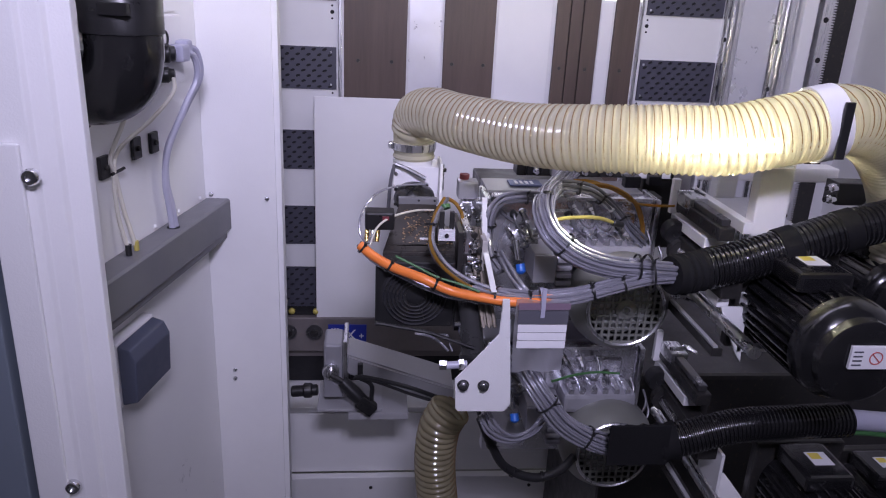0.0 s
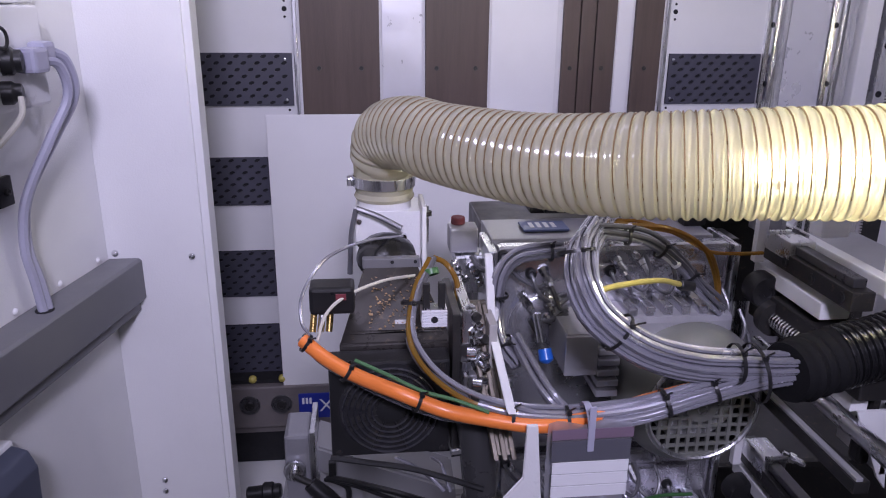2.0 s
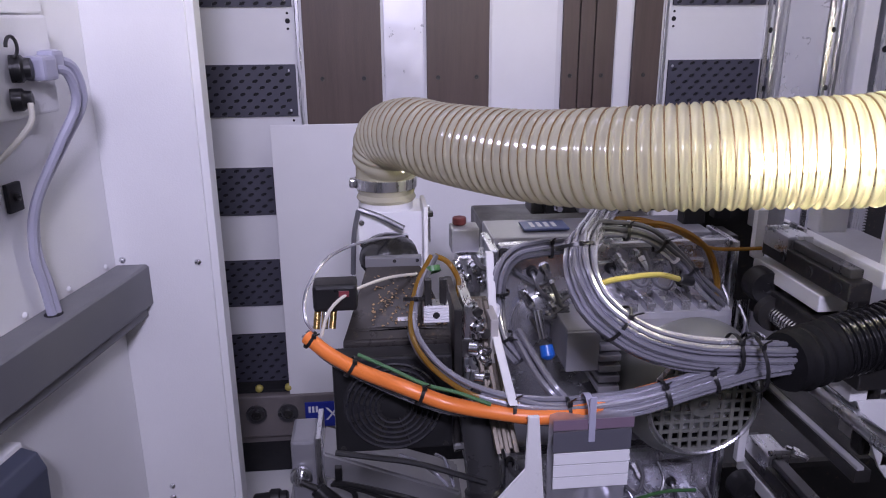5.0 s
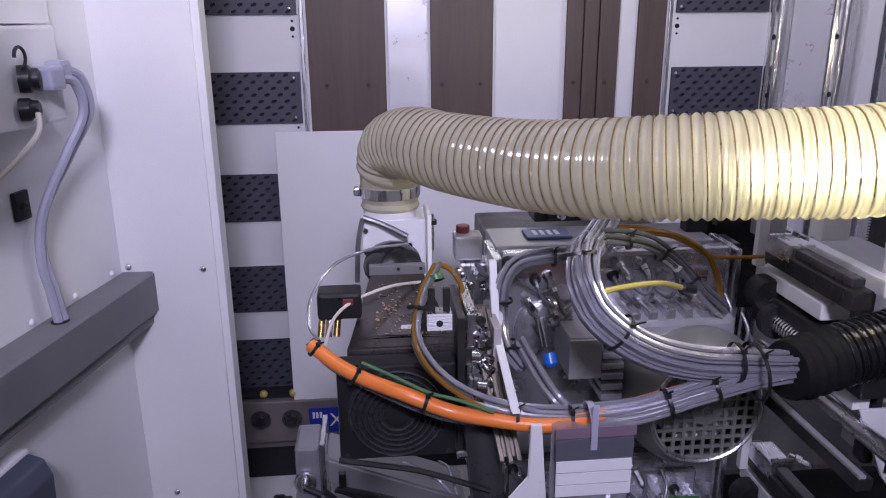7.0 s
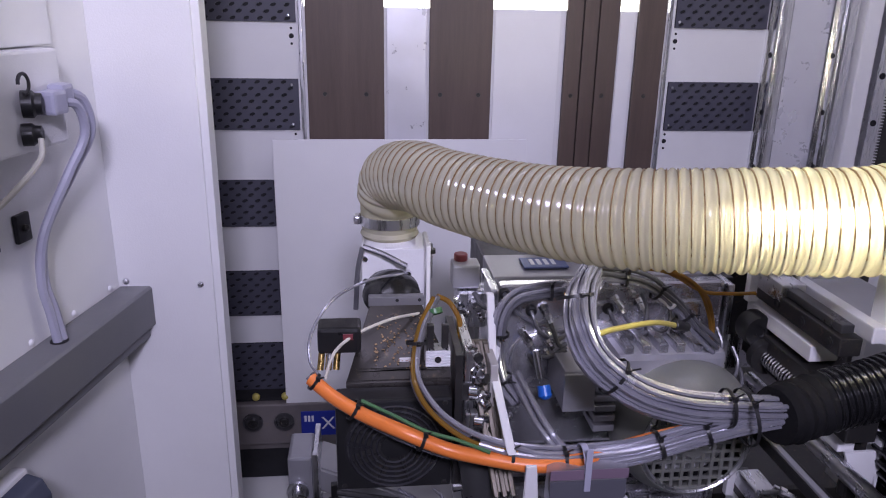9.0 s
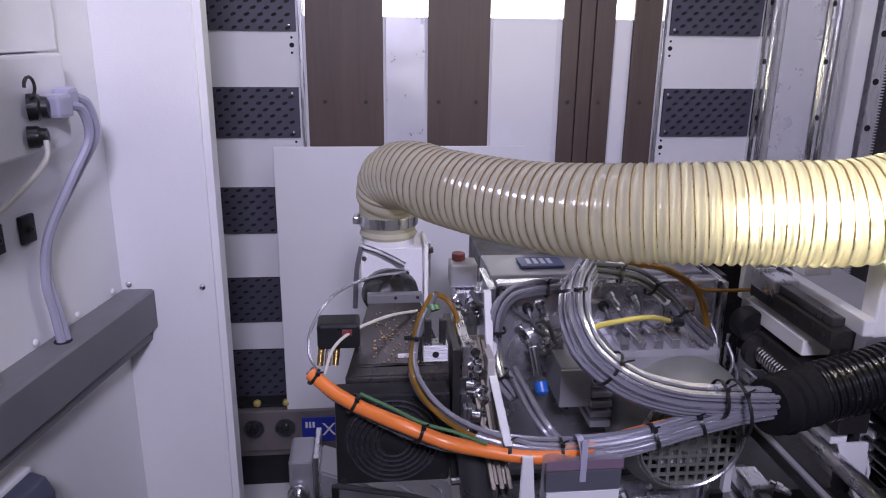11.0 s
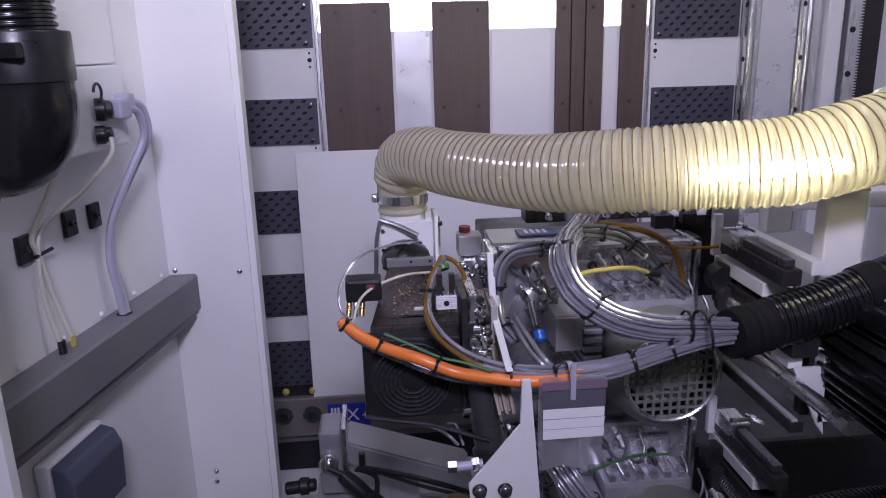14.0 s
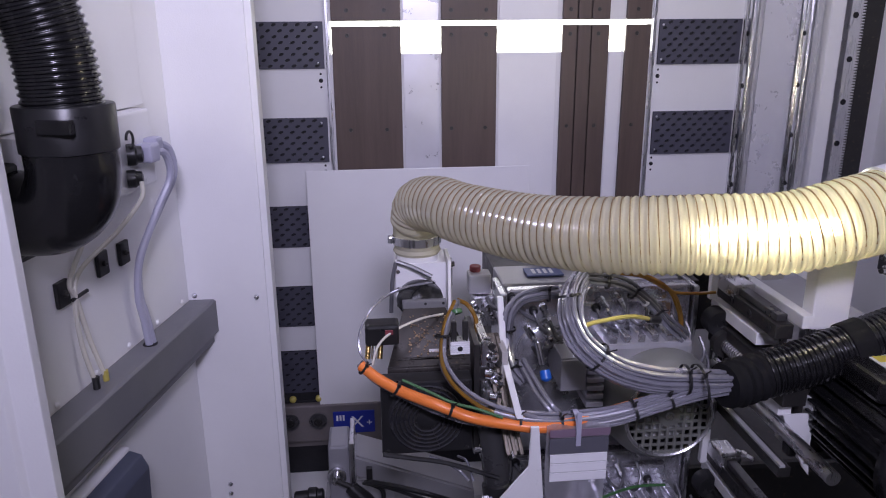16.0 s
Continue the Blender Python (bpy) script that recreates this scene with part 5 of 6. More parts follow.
cable_bundle("cable_loom", ((-0.063, -0.860, 1.270), (-0.057, -0.900, 1.263), (-0.049, -0.950, 1.256), (-0.036, -0.970, 1.247), (-0.017, -0.980, 1.246)), 5, 0.0032, 0.008, [CABLE, CABLEDARK, CABLE], "grey cables joining the main run", 22)
cable_bundle("cable_loom", ((0.014, -0.820, 1.373), (0.045, -0.830, 1.372), (0.081, -0.835, 1.364), (0.118, -0.835, 1.337), (0.146, -0.830, 1.306), (0.177, -0.820, 1.277)), 5, 0.0028, 0.0075, [CABLEDARK, CABLE, CABLEDARK], "dark cables arching over the gear unit", 23, loose=0.25)
cable("yellow_sleeve", ((-0.018, -0.935, 1.330), (0.002, -0.920, 1.344), (0.040, -0.900, 1.343), (0.080, -0.875, 1.335), (0.110, -0.855, 1.322)), 0.0030, YELLOW, "yellow sleeved cable with a black connector")
pl = thing("cable_plug", (0.116, -0.853, 1.321), "black plug at the end of the yellow cable", "plug")
part("shell", cyl((0.109, -0.855, 1.322), (0.129, -0.845, 1.315), 0.0055, 12, bevel=0.001), BLACK, pl, "", True)
cable("amber_hose", ((0.056, -0.740, 1.360), (0.077, -0.775, 1.364), (0.118, -0.790, 1.364), (0.155, -0.800, 1.346), (0.175, -0.800, 1.311), (0.185, -0.800, 1.269)), 0.0026, AMBER, "amber plastic air hose arching over the gear unit", steps=60)
cable("yellow_sleeve", ((-0.025, -0.930, 1.346), (-0.023, -0.945, 1.329), (-0.012, -0.955, 1.316)), 0.0028, YELLOW, "yellow cable beside the grey loop")
cable("amber_hose", ((0.059, -0.740, 1.363), (0.086, -0.770, 1.361), (0.125, -0.790, 1.359), (0.163, -0.800, 1.339), (0.180, -0.800, 1.304), (0.184, -0.800, 1.269)), 0.0028, AMBER, "amber plastic air hose arching over the gear unit", steps=60)
cable("amber_hose", ((0.068, -0.745, 1.361), (0.099, -0.770, 1.365), (0.132, -0.790, 1.355), (0.163, -0.800, 1.339), (0.196, -0.800, 1.335), (0.229, -0.800, 1.335)), 0.0022, AMBER, "thin amber plastic air hose to the rail", steps=60)
cable("black_cable", ((-0.094, -0.740, 1.318), (-0.087, -0.760, 1.311), (-0.076, -0.790, 1.319), (-0.057, -0.815, 1.342)), 0.0034, CABLEDARK, "black cable from the valve to the gear unit")
# ties
for p, ax, r in (((0.005, -0.966, 1.323), (0.75, -0.1, -0.6), 0.0185), ((0.105, -0.993, 1.301), (1, 0, 0), 0.0175), ((0.121, -0.998, 1.294), (1, 0, 0.1), 0.026), ((0.047, -0.988, 1.262), (1, 0, 0.3), 0.0125),
                 ((0.089, -0.990, 1.275), (1, 0, 0.35), 0.0125), ((-0.091, -0.975, 1.248), (1, 0, -0.1), 0.013), ((-0.041, -0.980, 1.245), (1, 0, 0), 0.0125), ((-0.237, -0.922, 1.272), (0.8, 0, -0.5), 0.0098),
                 ((-0.173, -0.958, 1.259), (0.9, 0, -0.35), 0.0105), ((-0.018, -0.900, 1.377), (0.1, -0.4, -0.9), 0.018), ((-0.018, -0.806, 1.345), (1, 0, 0), 0.0098), ((-0.079, -0.835, 1.308), (0, 0, 1), 0.0098), ((-0.078, -0.860, 1.267), (0.4, 0, -0.9), 0.0098),
                 ((0.057, -0.832, 1.369), (1, 0, -0.1), 0.009), ((0.093, -0.836, 1.354), (0.8, 0, -0.6), 0.009), ((0.128, -0.835, 1.324), (0.6, 0, -0.8), 0.009), ((-0.172, -0.880, 1.322), (0, -0.3, -0.9), 0.011), ((-0.276, -0.894, 1.289), (0.8, 0, -0.6), 0.0085)):
    cable_tie(p, ax, r, tail=0.012 if r > 0.012 else 0.008)
gt = thing("green_tag", (-0.151, -0.830, 1.337), "green plastic hose tag round the hoses", "tag")
part("band", lathe(Vector((-0.151, -0.832, 1.338)), (0.2, -0.5, -0.85), [(0, 0.0070), (0, 0.0085), (0.006, 0.0085), (0.006, 0.0070)], 16, caps=False), GREEN, gt, "", True)
ct = Vector((-0.026, -0.992, 1.252))
cable_tie(ct, (1, 0, 0.02), 0.0145, mat=LILAC, w=0.006)
strap = thing("hanging_strap", ct, "pale grey plastic strap round the cable run", "strap")
part("band", box((-0.003, -0.0175, -0.022), (0.003, -0.0160, 0.022), 0.0005, m=Matrix.Translation(ct)), LILAC, strap)
bag = thing("label_bag", (-0.027, -1.000, 1.217), "clear plastic bag with a folded white paper label", "label bag")
d0, d1 = (-0.062, -1.000, 1.248), (0.012, -1.000, 1.186)
bm = bmesh.new()
N = 10
grid = [[bm.verts.new((d0[0] + (d1[0] - d0[0]) * i / N, -1.0 + 0.004 * math.sin(i * 1.1 + j * 0.5), d0[2] + 0.006 + (d1[2] - d0[2] - 0.05) * j / 8)) for i in range(N + 1)] for j in range(9)]
for j in range(8):
    for i in range(N):
        bm.faces.new((grid[j][i], grid[j][i + 1], grid[j + 1][i + 1], grid[j + 1][i]))
bmesh.ops.solidify(bm, geom=bm.faces[:], thickness=0.0006)
part("sleeve", bm, POLY, bag, "", True)
e0, e1 = (-0.060, -0.998, 1.219), (0.011, -0.998, 1.183)
bm = bmesh.new()
for a0, a1 in ((0.0, 0.31), (0.345, 0.655), (0.69, 1.0)):
    za, zb = e0[2] + (e1[2] - e0[2]) * a0, e0[2] + (e1[2] - e0[2]) * a1
    box((e0[0] + 0.001, -1.0085, zb), (e1[0] - 0.001, -1.0070, za), 0.0002, bm)
part("paper", bm, PAPER, bag, "white paper strip in three folds")
part("dark_card", box((e0[0], -1.0075, e0[2] + 0.001), (e1[0], -1.0065, e0[2] + 0.021), 0.0002), LINKGREY, bag, "dark header card")
part("pink_card", box((e0[0], -1.0065, e0[2] + 0.022), (e1[0] + 0.002, -1.0058, e0[2] + 0.032), 0.0002), MAUVE, bag, "dull mauve strip")

# conduits at the end of the looms
corrugated("conduit", ((0.212, -0.972, 1.291), (0.271, -0.970, 1.304), (0.350, -0.968, 1.330), (0.440, -0.966, 1.358), (0.60, -0.96, 1.395)), 0.0305, 0.0074, BLACKGLOSS, "black corrugated cable conduit leading away")
tw = thing("tape_wrap", (0.19, -0.975, 1.288), "black cloth tape wrapped where cables enter the conduit", "tape")
part("wrap", tube(((0.158, -0.985, 1.286), (0.175, -0.98, 1.286), (0.195, -0.975, 1.288), (0.216, -0.972, 1.292)), 0.03, 24, 14, radius=lambda i: 0.0290 + 0.0016 * math.sin(i * 1.9) - (0.002 if i < 2 else 0)), TAPE, tw, "", True)
for u in ((0.330, -0.9685, 1.3235), (0.415, -0.9665, 1.3505)):
    part("wrap", cyl(Vector(u) - Vector((0.012, 0, 0.004)), Vector(u) + Vector((0.012, 0, 0.004)), 0.0318, 24), TAPE, tw, "", True)
loop2 = ((-0.022, -0.840, 1.076), (-0.022, -0.930, 1.101), (-0.004, -0.960, 1.079), (0.032, -0.975, 1.038), (0.085, -0.985, 1.010), (0.129, -0.990, 1.005))
cable_bundle("cable_loom", loop2, 22, 0.0026, 0.0165, CABLE, "thick loop of grey cables on the lower unit", 31, flat=0.85)
cable_bundle("cable_loom", ((-0.088, -0.950, 1.041), (-0.074, -0.960, 1.020), (-0.042, -0.960, 1.003), (-0.009, -0.950, 1.006), (0.019, -0.920, 1.017)), 5, 0.0026, 0.010, CABLE, "thin grey cables curling under the bracket", 33, loose=0.4)
cable("black_cable", ((-0.083, -0.900, 1.001), (-0.062, -0.900, 0.951), (-0.035, -0.900, 0.906), (0.015, -0.900, 0.884), (0.060, -0.890, 0.890), (0.089, -0.870, 0.903)), 0.0075, BLACK, "thick black cable in a low loop", steps=60, seg=12)
for p, ax in (((-0.062, -0.900, 0.951), (0.5, 0, -0.85)), ((-0.022, -0.900, 0.896), (0.85, 0, -0.5)), ((0.030, -0.897, 0.884), (1, 0, 0.1))):
    cable_tie(p, ax, 0.0082, tail=0.008)
cable_tie((0.006, -0.965, 1.066), (0.6, -0.2, -0.75), 0.0185, tail=0.010)
cable_tie((0.068, -0.982, 1.018), (0.85, -0.1, -0.45), 0.0185, tail=0.010)
cable("green_sleeve", ((0.028, -0.900, 1.068), (0.070, -0.880, 1.068), (0.114, -0.860, 1.062), (0.157, -0.850, 1.054)), 0.0021, GREEN, "green sleeved cable on the lower unit")
tw2 = thing("tape_wrap", (0.136, -0.990, 1.020), "black cloth tape flag over the lower cables", "tape")
part("wrap", tube(((0.111, -0.985, 1.002), (0.137, -0.990, 1.010), (0.171, -0.995, 1.015), (0.203, -1.000, 1.024)), 0.03, 20, 12, radius=lambda i: 0.029 + 0.002 * math.sin(i * 2.3)), TAPE, tw2, "", True)
part("flap", box((0.088, -1.020, 1.064), (0.180, -1.024, 0.997), 0.0008), TAPE, tw2)
corrugated("conduit", ((0.199, -1.000, 1.023), (0.289, -1.000, 1.047), (0.387, -1.000, 1.054), (0.469, -1.000, 1.057)), 0.0265, 0.0062, BLACKGLOSS, "black corrugated conduit of the lower unit")
cable("grey_hose", ((0.458, -1.000, 1.059), (0.507, -1.000, 1.054), (0.574, -1.000, 1.047), (0.675, -1.000, 1.026)), 0.016, LILAC, "thick grey cable leaving the conduit", seg=16)
cable("green_cable", ((0.461, -1.005, 1.039), (0.514, -1.010, 1.038), (0.592, -1.010, 1.024)), 0.0045, GREEN, "green and yellow earth cable leaving the conduit")

set_in_place(standing, Matrix.Translation((0.005, 0, 0)))

# ---- slides and motors on the east side ----


def slide_unit(dx, dz, label):
    top = thing("slide_unit", (0.25, -0.9, 1.2 + dz), label, "linear slide", "linear slides")
    X0 = 0.256
    Z0 = 1.348
    part("upper_bar", box((X0 - 0.012, -0.945, Z0 - 0.024), (X0 + 0.012, -0.775, Z0 - 0.004), 0.002), BLACKSTEEL, top)
    part("top_rail", box((X0 - 0.006, -0.935, Z0 - 0.0035), (X0 + 0.008, -0.775, Z0 + 0.006), 0.0015), OILSTEEL, top)
    part("bearing_block", box((X0 - 0.013, -0.835, Z0 - 0.012), (X0 - 0.0125 + 0.03, -0.785, Z0 + 0.010), 0.003), STEEL, top)
    for y in (-0.83, -0.88, -0.93):
        part("cap_screw", lathe((X0 - 0.0123, y, Z0 - 0.014), (-1, 0, 0), [(0, 0.006), (0.0015, 0.006), (0.0015, 0.004), (0.0005, 0)], 12, caps=False), BLACK, top)
    part("web_plate", box((X0 - 0.010, -0.90, Z0 - 0.052), (X0 + 0.03, -0.765, Z0 - 0.034), 0.0015), WHITE, top)
    part("dark_beam", box((X0 - 0.012, -0.98, Z0 - 0.100), (X0 + 0.02, -0.77, Z0 - 0.060), 0.002), BLACKSTEEL, top)
    part("front_post", box((X0 - 0.022, -0.785, Z0 - 0.03), (X0 - 0.010, -0.775, Z0 + 0.028), 0.001), WHITE, top)
    D = Vector((0.240, -0.81, 1.291))
    part("damper_disc", lathe(D, (0, -1, 0), [(-0.02, 0.020), (0, 0.020), (0.004, 0.0185), (0.004, 0.006), (0.002, 0.005), (0.002, 0)], 26), BLACK, top, "", True)
    S0 = Vector((0.246, -0.82, 1.263))
    S1 = S0 + Vector((0, -0.075, 0))
    part("spring_core", cyl(S0, S1, 0.006, 12), BLACKSTEEL, top, "", True)
    coil = [S0.lerp(S1, i / 120) + Vector((0.0085 * math.cos(i * 0.72), 0, 0.0085 * math.sin(i * 0.72))) for i in range(121)]
    part("spring", tube(coil, 0.0018, 6), CHROME, top, "bright coil spring", True)
    part("lug", cyl(S0 + Vector((0, 0.006, 0)), S0 + Vector((0, -0.006, 0)), 0.020, 20), BLACKSTEEL, top, "", True)
    part("lower_bar", box((X0 - 0.03, -1.02, Z0 - 0.172), (X0 - 0.014, -0.78, Z0 - 0.159), 0.0015), BLACKSTEEL, top)
    part("lower_strip", box((X0 - 0.029, -1.02, Z0 - 0.1585), (X0 - 0.022, -0.78, Z0 - 0.155), 0.0006), ARMGREY, top, "narrow pale edge strip")
    part("lower_rod", cyl((X0 - 0.002, -1.08, Z0 - 0.135), (X0 - 0.002, -0.78, Z0 - 0.135), 0.009, 16), STEEL, top, "", True)
    part("channel", prism([(X0 + 0.035, Z0 - 0.19), (X0 + 0.035, Z0 - 0.10), (X0 + 0.040, Z0 - 0.10), (X0 + 0.040, Z0 - 0.185), (X0 + 0.085, Z0 - 0.185), (X0 + 0.085, Z0 - 0.19)], -0.97, -0.90), WHITE, top)
    part("side_arm", box((X0 + 0.020, -0.90, Z0 - 0.098), (X0 + 0.034, -0.80, Z0 - 0.04), 0.002), BLACKSTEEL, top)
    if dx or dz:
        top.matrix_world = Matrix.Translation((dx, 0, dz)) @ top.matrix_world
    return top


slide_unit(0, 0, "steel linear slide with damper and white brackets")
slide_unit(0.012, -DROP, "lower steel linear slide with damper and white brackets")


def motor(c, r, length, label, sticker=True):
    """A ribbed black motor, its axis towards the open front."""
    top = thing("servo_motor", c, label, "motor", "black motors")
    x, y, z = c
    part("body", cyl((x, y, z), (x, y - length, z), r * 0.9, 36), BLACKGLOSS, top, "", True)
    for k in range(30):
        an = radians(12 * k)
        part("rib", box((r * 0.88, -length * 0.92, -0.0016), (r, -0.012, 0.0016), 0.0006, m=Matrix.Translation(c) @ Euler((0, -an, 0)).to_matrix().to_4x4()), BLACKGLOSS, top)
    part("end_cap", lathe((x, y - length * 0.9, z), (0, -1, 0), [(0, r * 1.02), (length * 0.10, r * 1.0), (length * 0.17, r * 0.9), (length * 0.20, r * 0.82), (length * 0.28, r * 0.80), (length * 0.3, r * 0.72), (length * 0.3, 0)], 36, caps=False), BLACKGLOSS, top, "", True)
    part("flange", box((x - r * 1.1, y - 0.002, z - r * 1.1), (x + r * 1.1, y + 0.016, z + r * 1.1), 0.004), BLACKSTEEL, top)
    part("connection_box", box((x - r * 0.75, y - length * 0.7, z + r * 0.85), (x + r * 0.35, y - length * 0.1, z + r * 1.25), 0.006), BLACKGLOSS, top)
    part("lid_label", box((x - r * 0.35, y - length * 0.5, z + r * 1.252), (x + r * 0.12, y - length * 0.28, z + r * 1.262)), PAPER, top, "small pale label")
    part("warning_mark", box((x - r * 0.30, y - length * 0.4, z + r * 1.264), (x - r * 0.05, y - length * 0.3, z + r * 1.268)), YELLOWINK, top, "yellow warning mark")
    return top


motor((0.357, -0.950, 1.234), 0.070, 0.165, "glossy black ribbed motor with a white warning label")
lab = thing("warning_label", (0.360, -1.150, 1.246), "white label with a red no-entry ring and grey bars", "label")
w0, w1 = (0.334, -1.150, 1.261), (0.386, -1.150, 1.230)
part("plate", box((w0[0], -1.1545, w1[2]), (w1[0], -1.1500, w0[2]), 0.0004), PAPER, lab)
wc = (w0[0] * 0.36 + w1[0] * 0.64, -1.1550, (w0[2] + w1[2]) / 2)
part("ring", lathe(wc, (0, -1, 0), [(0, 0.009), (0.0004, 0.009), (0.0004, 0.0075), (0, 0.0075)], 24, caps=False), REDINK, lab)
part("slash", box((-0.008, -0.0004, -0.0007), (0.008, 0.0, 0.0007), m=Matrix.Translation(wc) @ Euler((0, radians(45), 0)).to_matrix().to_4x4()), REDINK, lab)
for k in range(4):
    part("bar_mark", box((w0[0] + 0.003, -1.1552, w0[2] - 0.008 - k * 0.006), (w0[0] + 0.015, -1.1546, w0[2] - 0.006 - k * 0.006)), LINKGREY, lab)
motor((0.564, -0.800, 1.225), 0.060, 0.12, "glossy black ribbed motor behind the conduit")
motor((0.438, -0.960, 0.915), 0.068, 0.15, "glossy black ribbed motor low on the machine")
motor((0.592, -0.920, 0.880), 0.060, 0.125, "glossy black ribbed motor low on the machine")

# white frame beyond the slides
fr = thing("support_frame", (0.45, -0.72, 1.3), "white painted steel support frame with an upright", "frame")
f0, f1 = (0.300, -0.92, 1.41), (0.350, -0.92, 1.328)
part("upright", box((f0[0], -0.93, f1[2]), (f1[0], -0.905, f0[2] + 0.045), 0.003), WHITE, fr)
part("rear_upright", box((0.30, -0.80, 1.35), (0.335, -0.775, 1.45), 0.003), WHITE, fr)
part("top_flange", box((0.285, -0.935, 1.332), (0.300, -0.72, 1.350), 0.002), WHITE, fr)
part("side_sheet", box((0.301, -0.90, 1.325), (0.40, -0.72, 1.331), 0.001), ALUBOX, fr)
part("glass_plate", box((0.268, -0.772, 1.335), (0.274, -0.70, 1.42), 0.001), ALUBOX, fr)
part("cross_beam", box((0.21, -0.66, 1.345), (0.60, -0.62, 1.372), 0.003), WHITE, fr)
# made-up dark bar and fittings, added to darken the clutter behind the gear
vb = thing("valve_bar", (0.15, -0.62, GZ), "added dark bar with bright fittings standing in for dark clutter behind the gear unit", "valve bar")
part("bar", box((0.00, -0.645, GZ + 0.0035), (0.33, -0.605, GZ + 0.034), 0.003), BLACKSTEEL, vb)
part("lower_bar", box((GX1 + 0.03, -0.645, GZ - 0.13), (0.33, -0.615, GZ + 0.003), 0.003), BLACKSTEEL, vb)
for k in range(7):
    part("block", box((0.015 + 0.044 * k, -0.662, GZ + 0.008), (0.043 + 0.044 * k, -0.6455, GZ + 0.030 + 0.004 * (k % 2)), 0.002), (BLACK, ALUBOX, BLACKSTEEL)[k % 3], vb)
    part("fitting", lathe((0.029 + 0.044 * k, -0.6625, GZ + 0.02), (0.1, -1, -0.2), [(0, 0.006), (0.006, 0.006), (0.007, 0.004), (0.014, 0.004)], 8), CHROME, vb, "", True)
# made-up dark post that gives the shade of the gap beside the gear
pst = thing("dark_post", (GX1 + 0.02, -0.73, GZ - 0.2), "added dark post standing in for the shaded gap beside the gear unit", "post")
part("post", box((GX1 + 0.012, -0.745, GZ - 0.20), (GX1 + 0.028, -0.70, GZ - 0.004), 0.002), BLACKSTEEL, pst)
for k in range(4):
    part("cap_screw", lathe((GX1 + 0.020, -0.7455, GZ - 0.03 - 0.045 * k), (0, -1, 0), [(0, 0.0045), (0.003, 0.0045), (0.0035, 0.003), (0.002, 0)], 12, caps=False), STEEL, pst, "", True)
mb = thing("motor_bracket", (0.281, -0.955, 1.214), "white painted folded bracket with gussets beside the motor", "bracket")
b0, b1, b2, b3 = (0.254, -0.965, 1.231), (0.288, -0.965, 1.231), (0.301, -0.965, 1.140), (0.290, -0.965, 1.154)
part("gusset", prism([(b0[0], b0[2]), (b1[0], b1[2]), (b2[0], b2[2]), (b3[0], b3[2])], -0.970, -0.966, 0.0008), WHITE, mb)
b0, b1 = (0.250, -0.955, 1.299), (0.268, -0.955, 1.228)
part("flange", box((b0[0], -0.964, b1[2]), (b1[0], -0.925, b0[2]), 0.001), WHITE, mb)
b2 = (0.298, -0.950, 1.225)
part("rear_plate", box((b1[0] + 0.0005, -0.929, b1[2]), (b2[0], -0.925, b0[2] - 0.004), 0.001), ALUBOX, mb)
part("disc", lathe((b1[0] + 0.012, -0.930, (b0[2] + b1[2]) / 2), (0, -1, 0), [(0, 0.015), (0.008, 0.015), (0.010, 0.011), (0.010, 0.005), (0.007, 0)], 22, caps=False), BLACK, mb, "black disc", True)
sb = thing("sensor_block", (0.575, -0.720, 1.350), "black sensor block with chrome fittings", "sensor block")
s0 = Vector((0.586, -0.720, 1.345))
part("body", box((-0.035, -0.02, -0.02), (0.045, 0.02, 0.02), 0.002, m=Matrix.Translation(s0)), BLACK, sb)
for k in range(2):
    part("fitting", lathe(s0 + Vector((-0.035, -0.012, -0.010 + k * 0.020)), (-1, -0.3, 0), [(0, 0.008), (0.012, 0.008), (0.014, 0.005), (0.022, 0.005)], 10), CHROME, sb, "", True)
cable("black_cable", (s0 + Vector((0.02, -0.02, -0.012)), s0 + Vector((0.04, -0.03, -0.020)), s0 + Vector((0.07, -0.03, -0.022)), s0 + Vector((0.16, -0.02, -0.03))), 0.011, CABLEDARK, "thick black cable from the sensor block", seg=14)
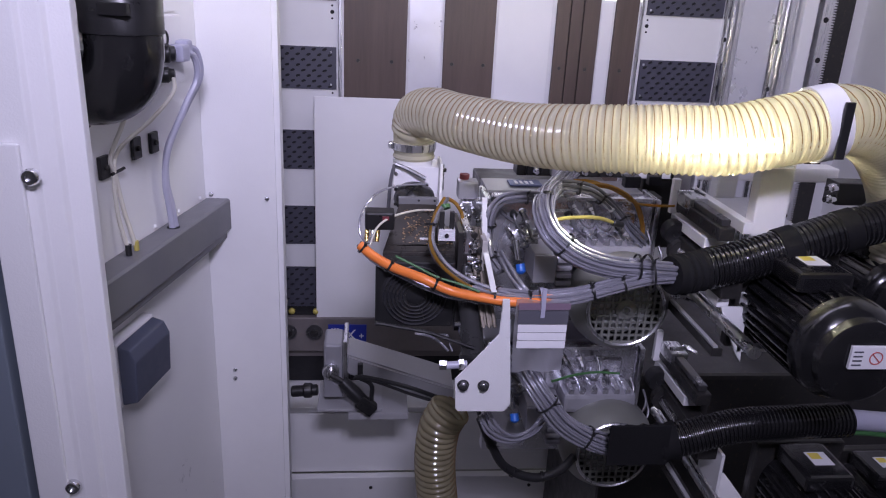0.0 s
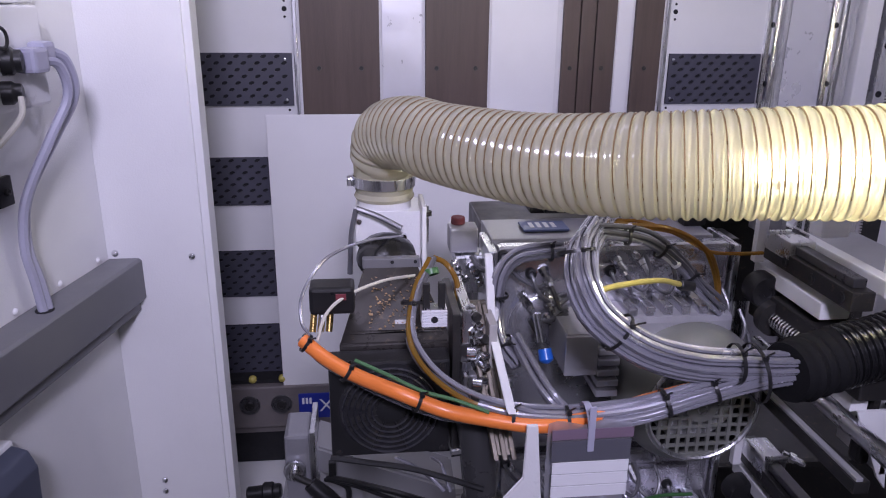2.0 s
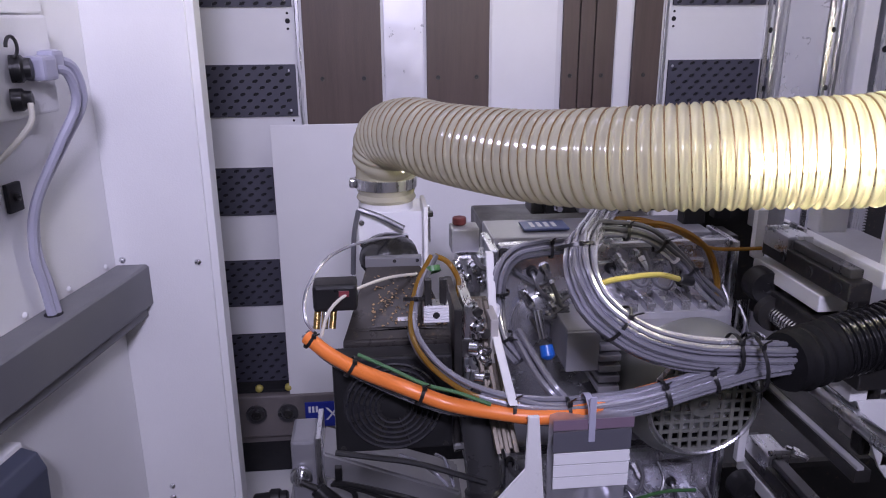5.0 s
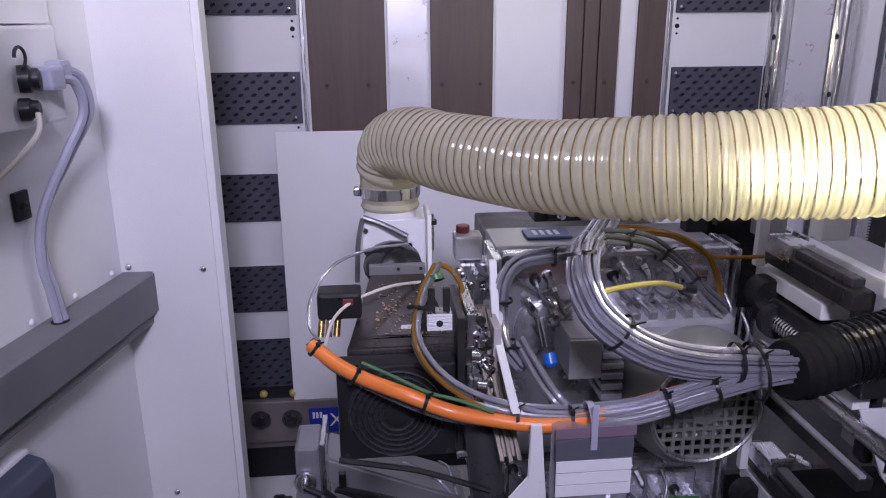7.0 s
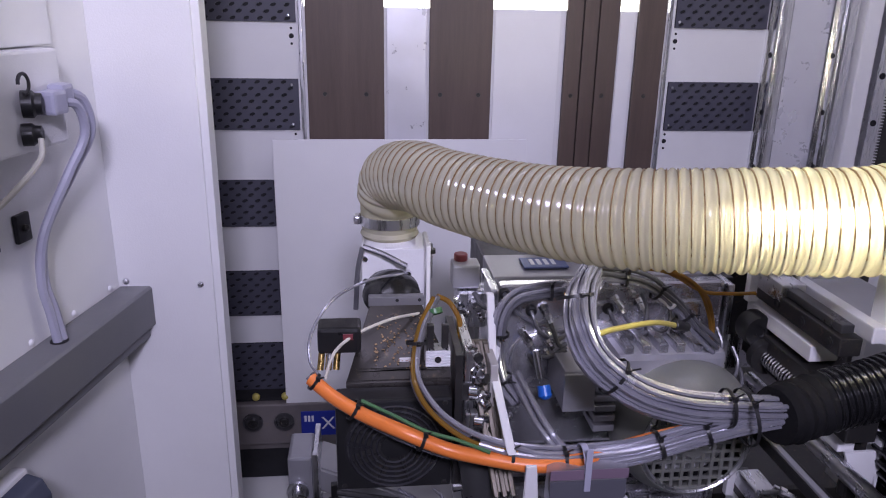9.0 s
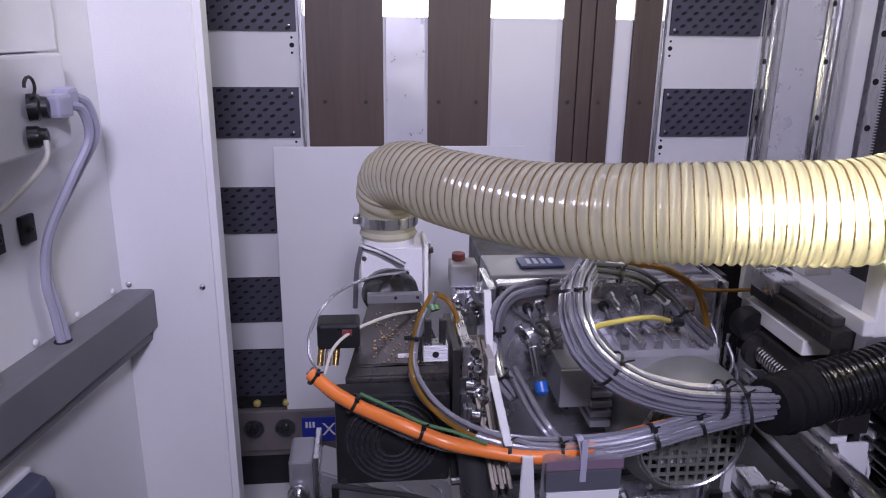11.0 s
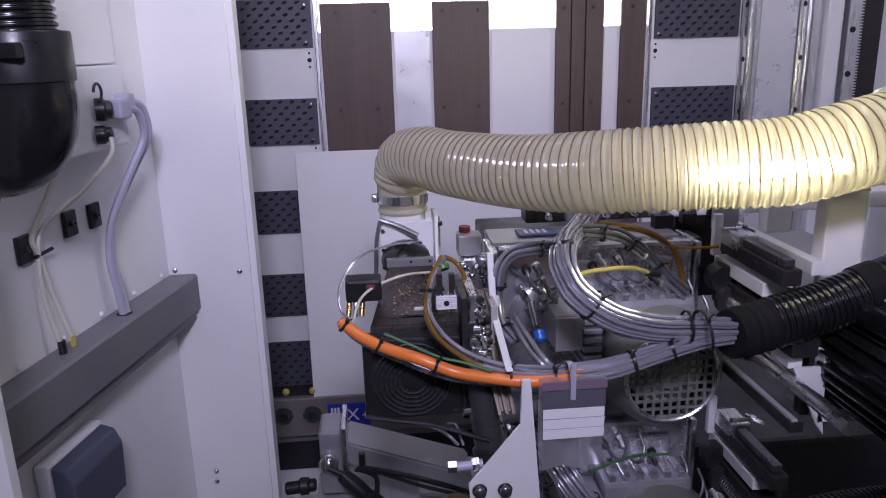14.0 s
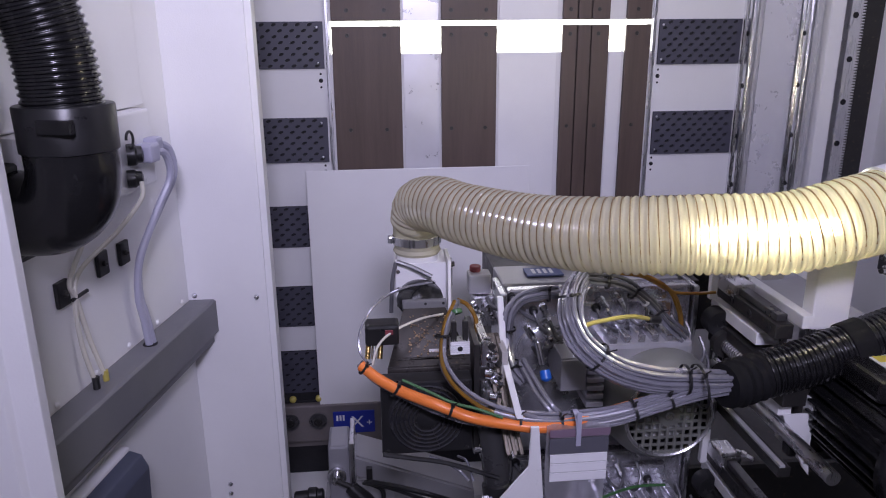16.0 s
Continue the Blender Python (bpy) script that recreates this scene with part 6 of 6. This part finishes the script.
for p in ((0.267, -0.800, 1.359), (0.255, -0.860, 1.199), (0.265, -0.870, 1.111)):
    f = thing("hose_fitting", p, "bright chrome elbow fitting at the slide", "fitting", "fittings at the slides")
    c = Vector(p)
    part("nut", lathe(c, (0.8, -0.5, -0.3), [(-0.010, 0.004), (-0.004, 0.004), (-0.003, 0.006), (0.004, 0.006), (0.005, 0.004), (0.014, 0.004), (0.016, 0.003)], 8), CHROME, f, "", True)
    part("stem", cyl(c - Vector((0.03, 0, 0)), c, 0.0032, 10), STEEL, f, "", True)
setting("machine_bed", box((0.24, -0.62, 0.0), (1.0, -0.2, 0.92), 0.01), BLACKSTEEL, "dark machine bed below the units", "machine bed")

for p in ((-0.472, -0.048, 0.800), (-0.407, -0.048, 0.800)):
    yc = thing("yellow_plug", p, "small yellow plastic plug in the dark gap", "plug", "yellow plugs")
    part("cap", lathe(p, (0, -1, 0), [(0, 0.009), (0.006, 0.008), (0.009, 0.004), (0.0095, 0)], 14, caps=False), YELLOW, yc, "", True)
# small clutter on top of the upper gear unit
for k, (p, r) in enumerate((((0.193, -0.700, 1.348), 0.010), ((0.241, -0.680, 1.343), 0.008))):
    cb = thing("small_valve", p, "small black valve block on the gear unit", "valve", "small valves")
    c = Vector((p[0], p[1], GZ + 0.002))
    part("body", box((-r * 1.4, -r, 0), (r * 1.4, r, r * 2), 0.0015, m=Matrix.Translation(c)), BLACK, cb)
    part("stub", cyl(c + Vector((0, 0, r * 2)), c + Vector((0, 0, r * 2.8)), r * 0.5, 10), CHROME, cb)
for k, p in enumerate(((0.067, -0.800, 1.367), (0.111, -0.835, 1.344), (-0.080, -0.845, 1.286))):
    cn = thing("cable_connector", p, "small white plastic connector on the cables", "connector", "white connectors")
    c = Vector(p)
    d = ((1, 0, -0.1), (0.8, 0, -0.6), (0.1, 0, -1))[k]
    part("shell", lathe(c, d, [(-0.012, 0.004), (-0.010, 0.0058), (0.006, 0.0058), (0.007, 0.0068), (0.010, 0.0068), (0.012, 0.004)], 14), PAPER, cn, "", True)

standing = {o.name for o in bpy.data.objects}
rod = thing("black_rod", (-0.362, -0.880, 1.045), "short black round rod beside the swivel arm", "rod")
part("bar", cyl((-0.380, -0.880, 1.043), (-0.338, -0.880, 1.046), 0.009, 16, bevel=0.002), BLACK, rod, "", True)
part("tip", cyl((-0.361, -0.880, 1.045), (-0.347, -0.880, 1.045), 0.012, 16, bevel=0.002), BLACK, rod, "", True)
set_in_place(standing, ARM)
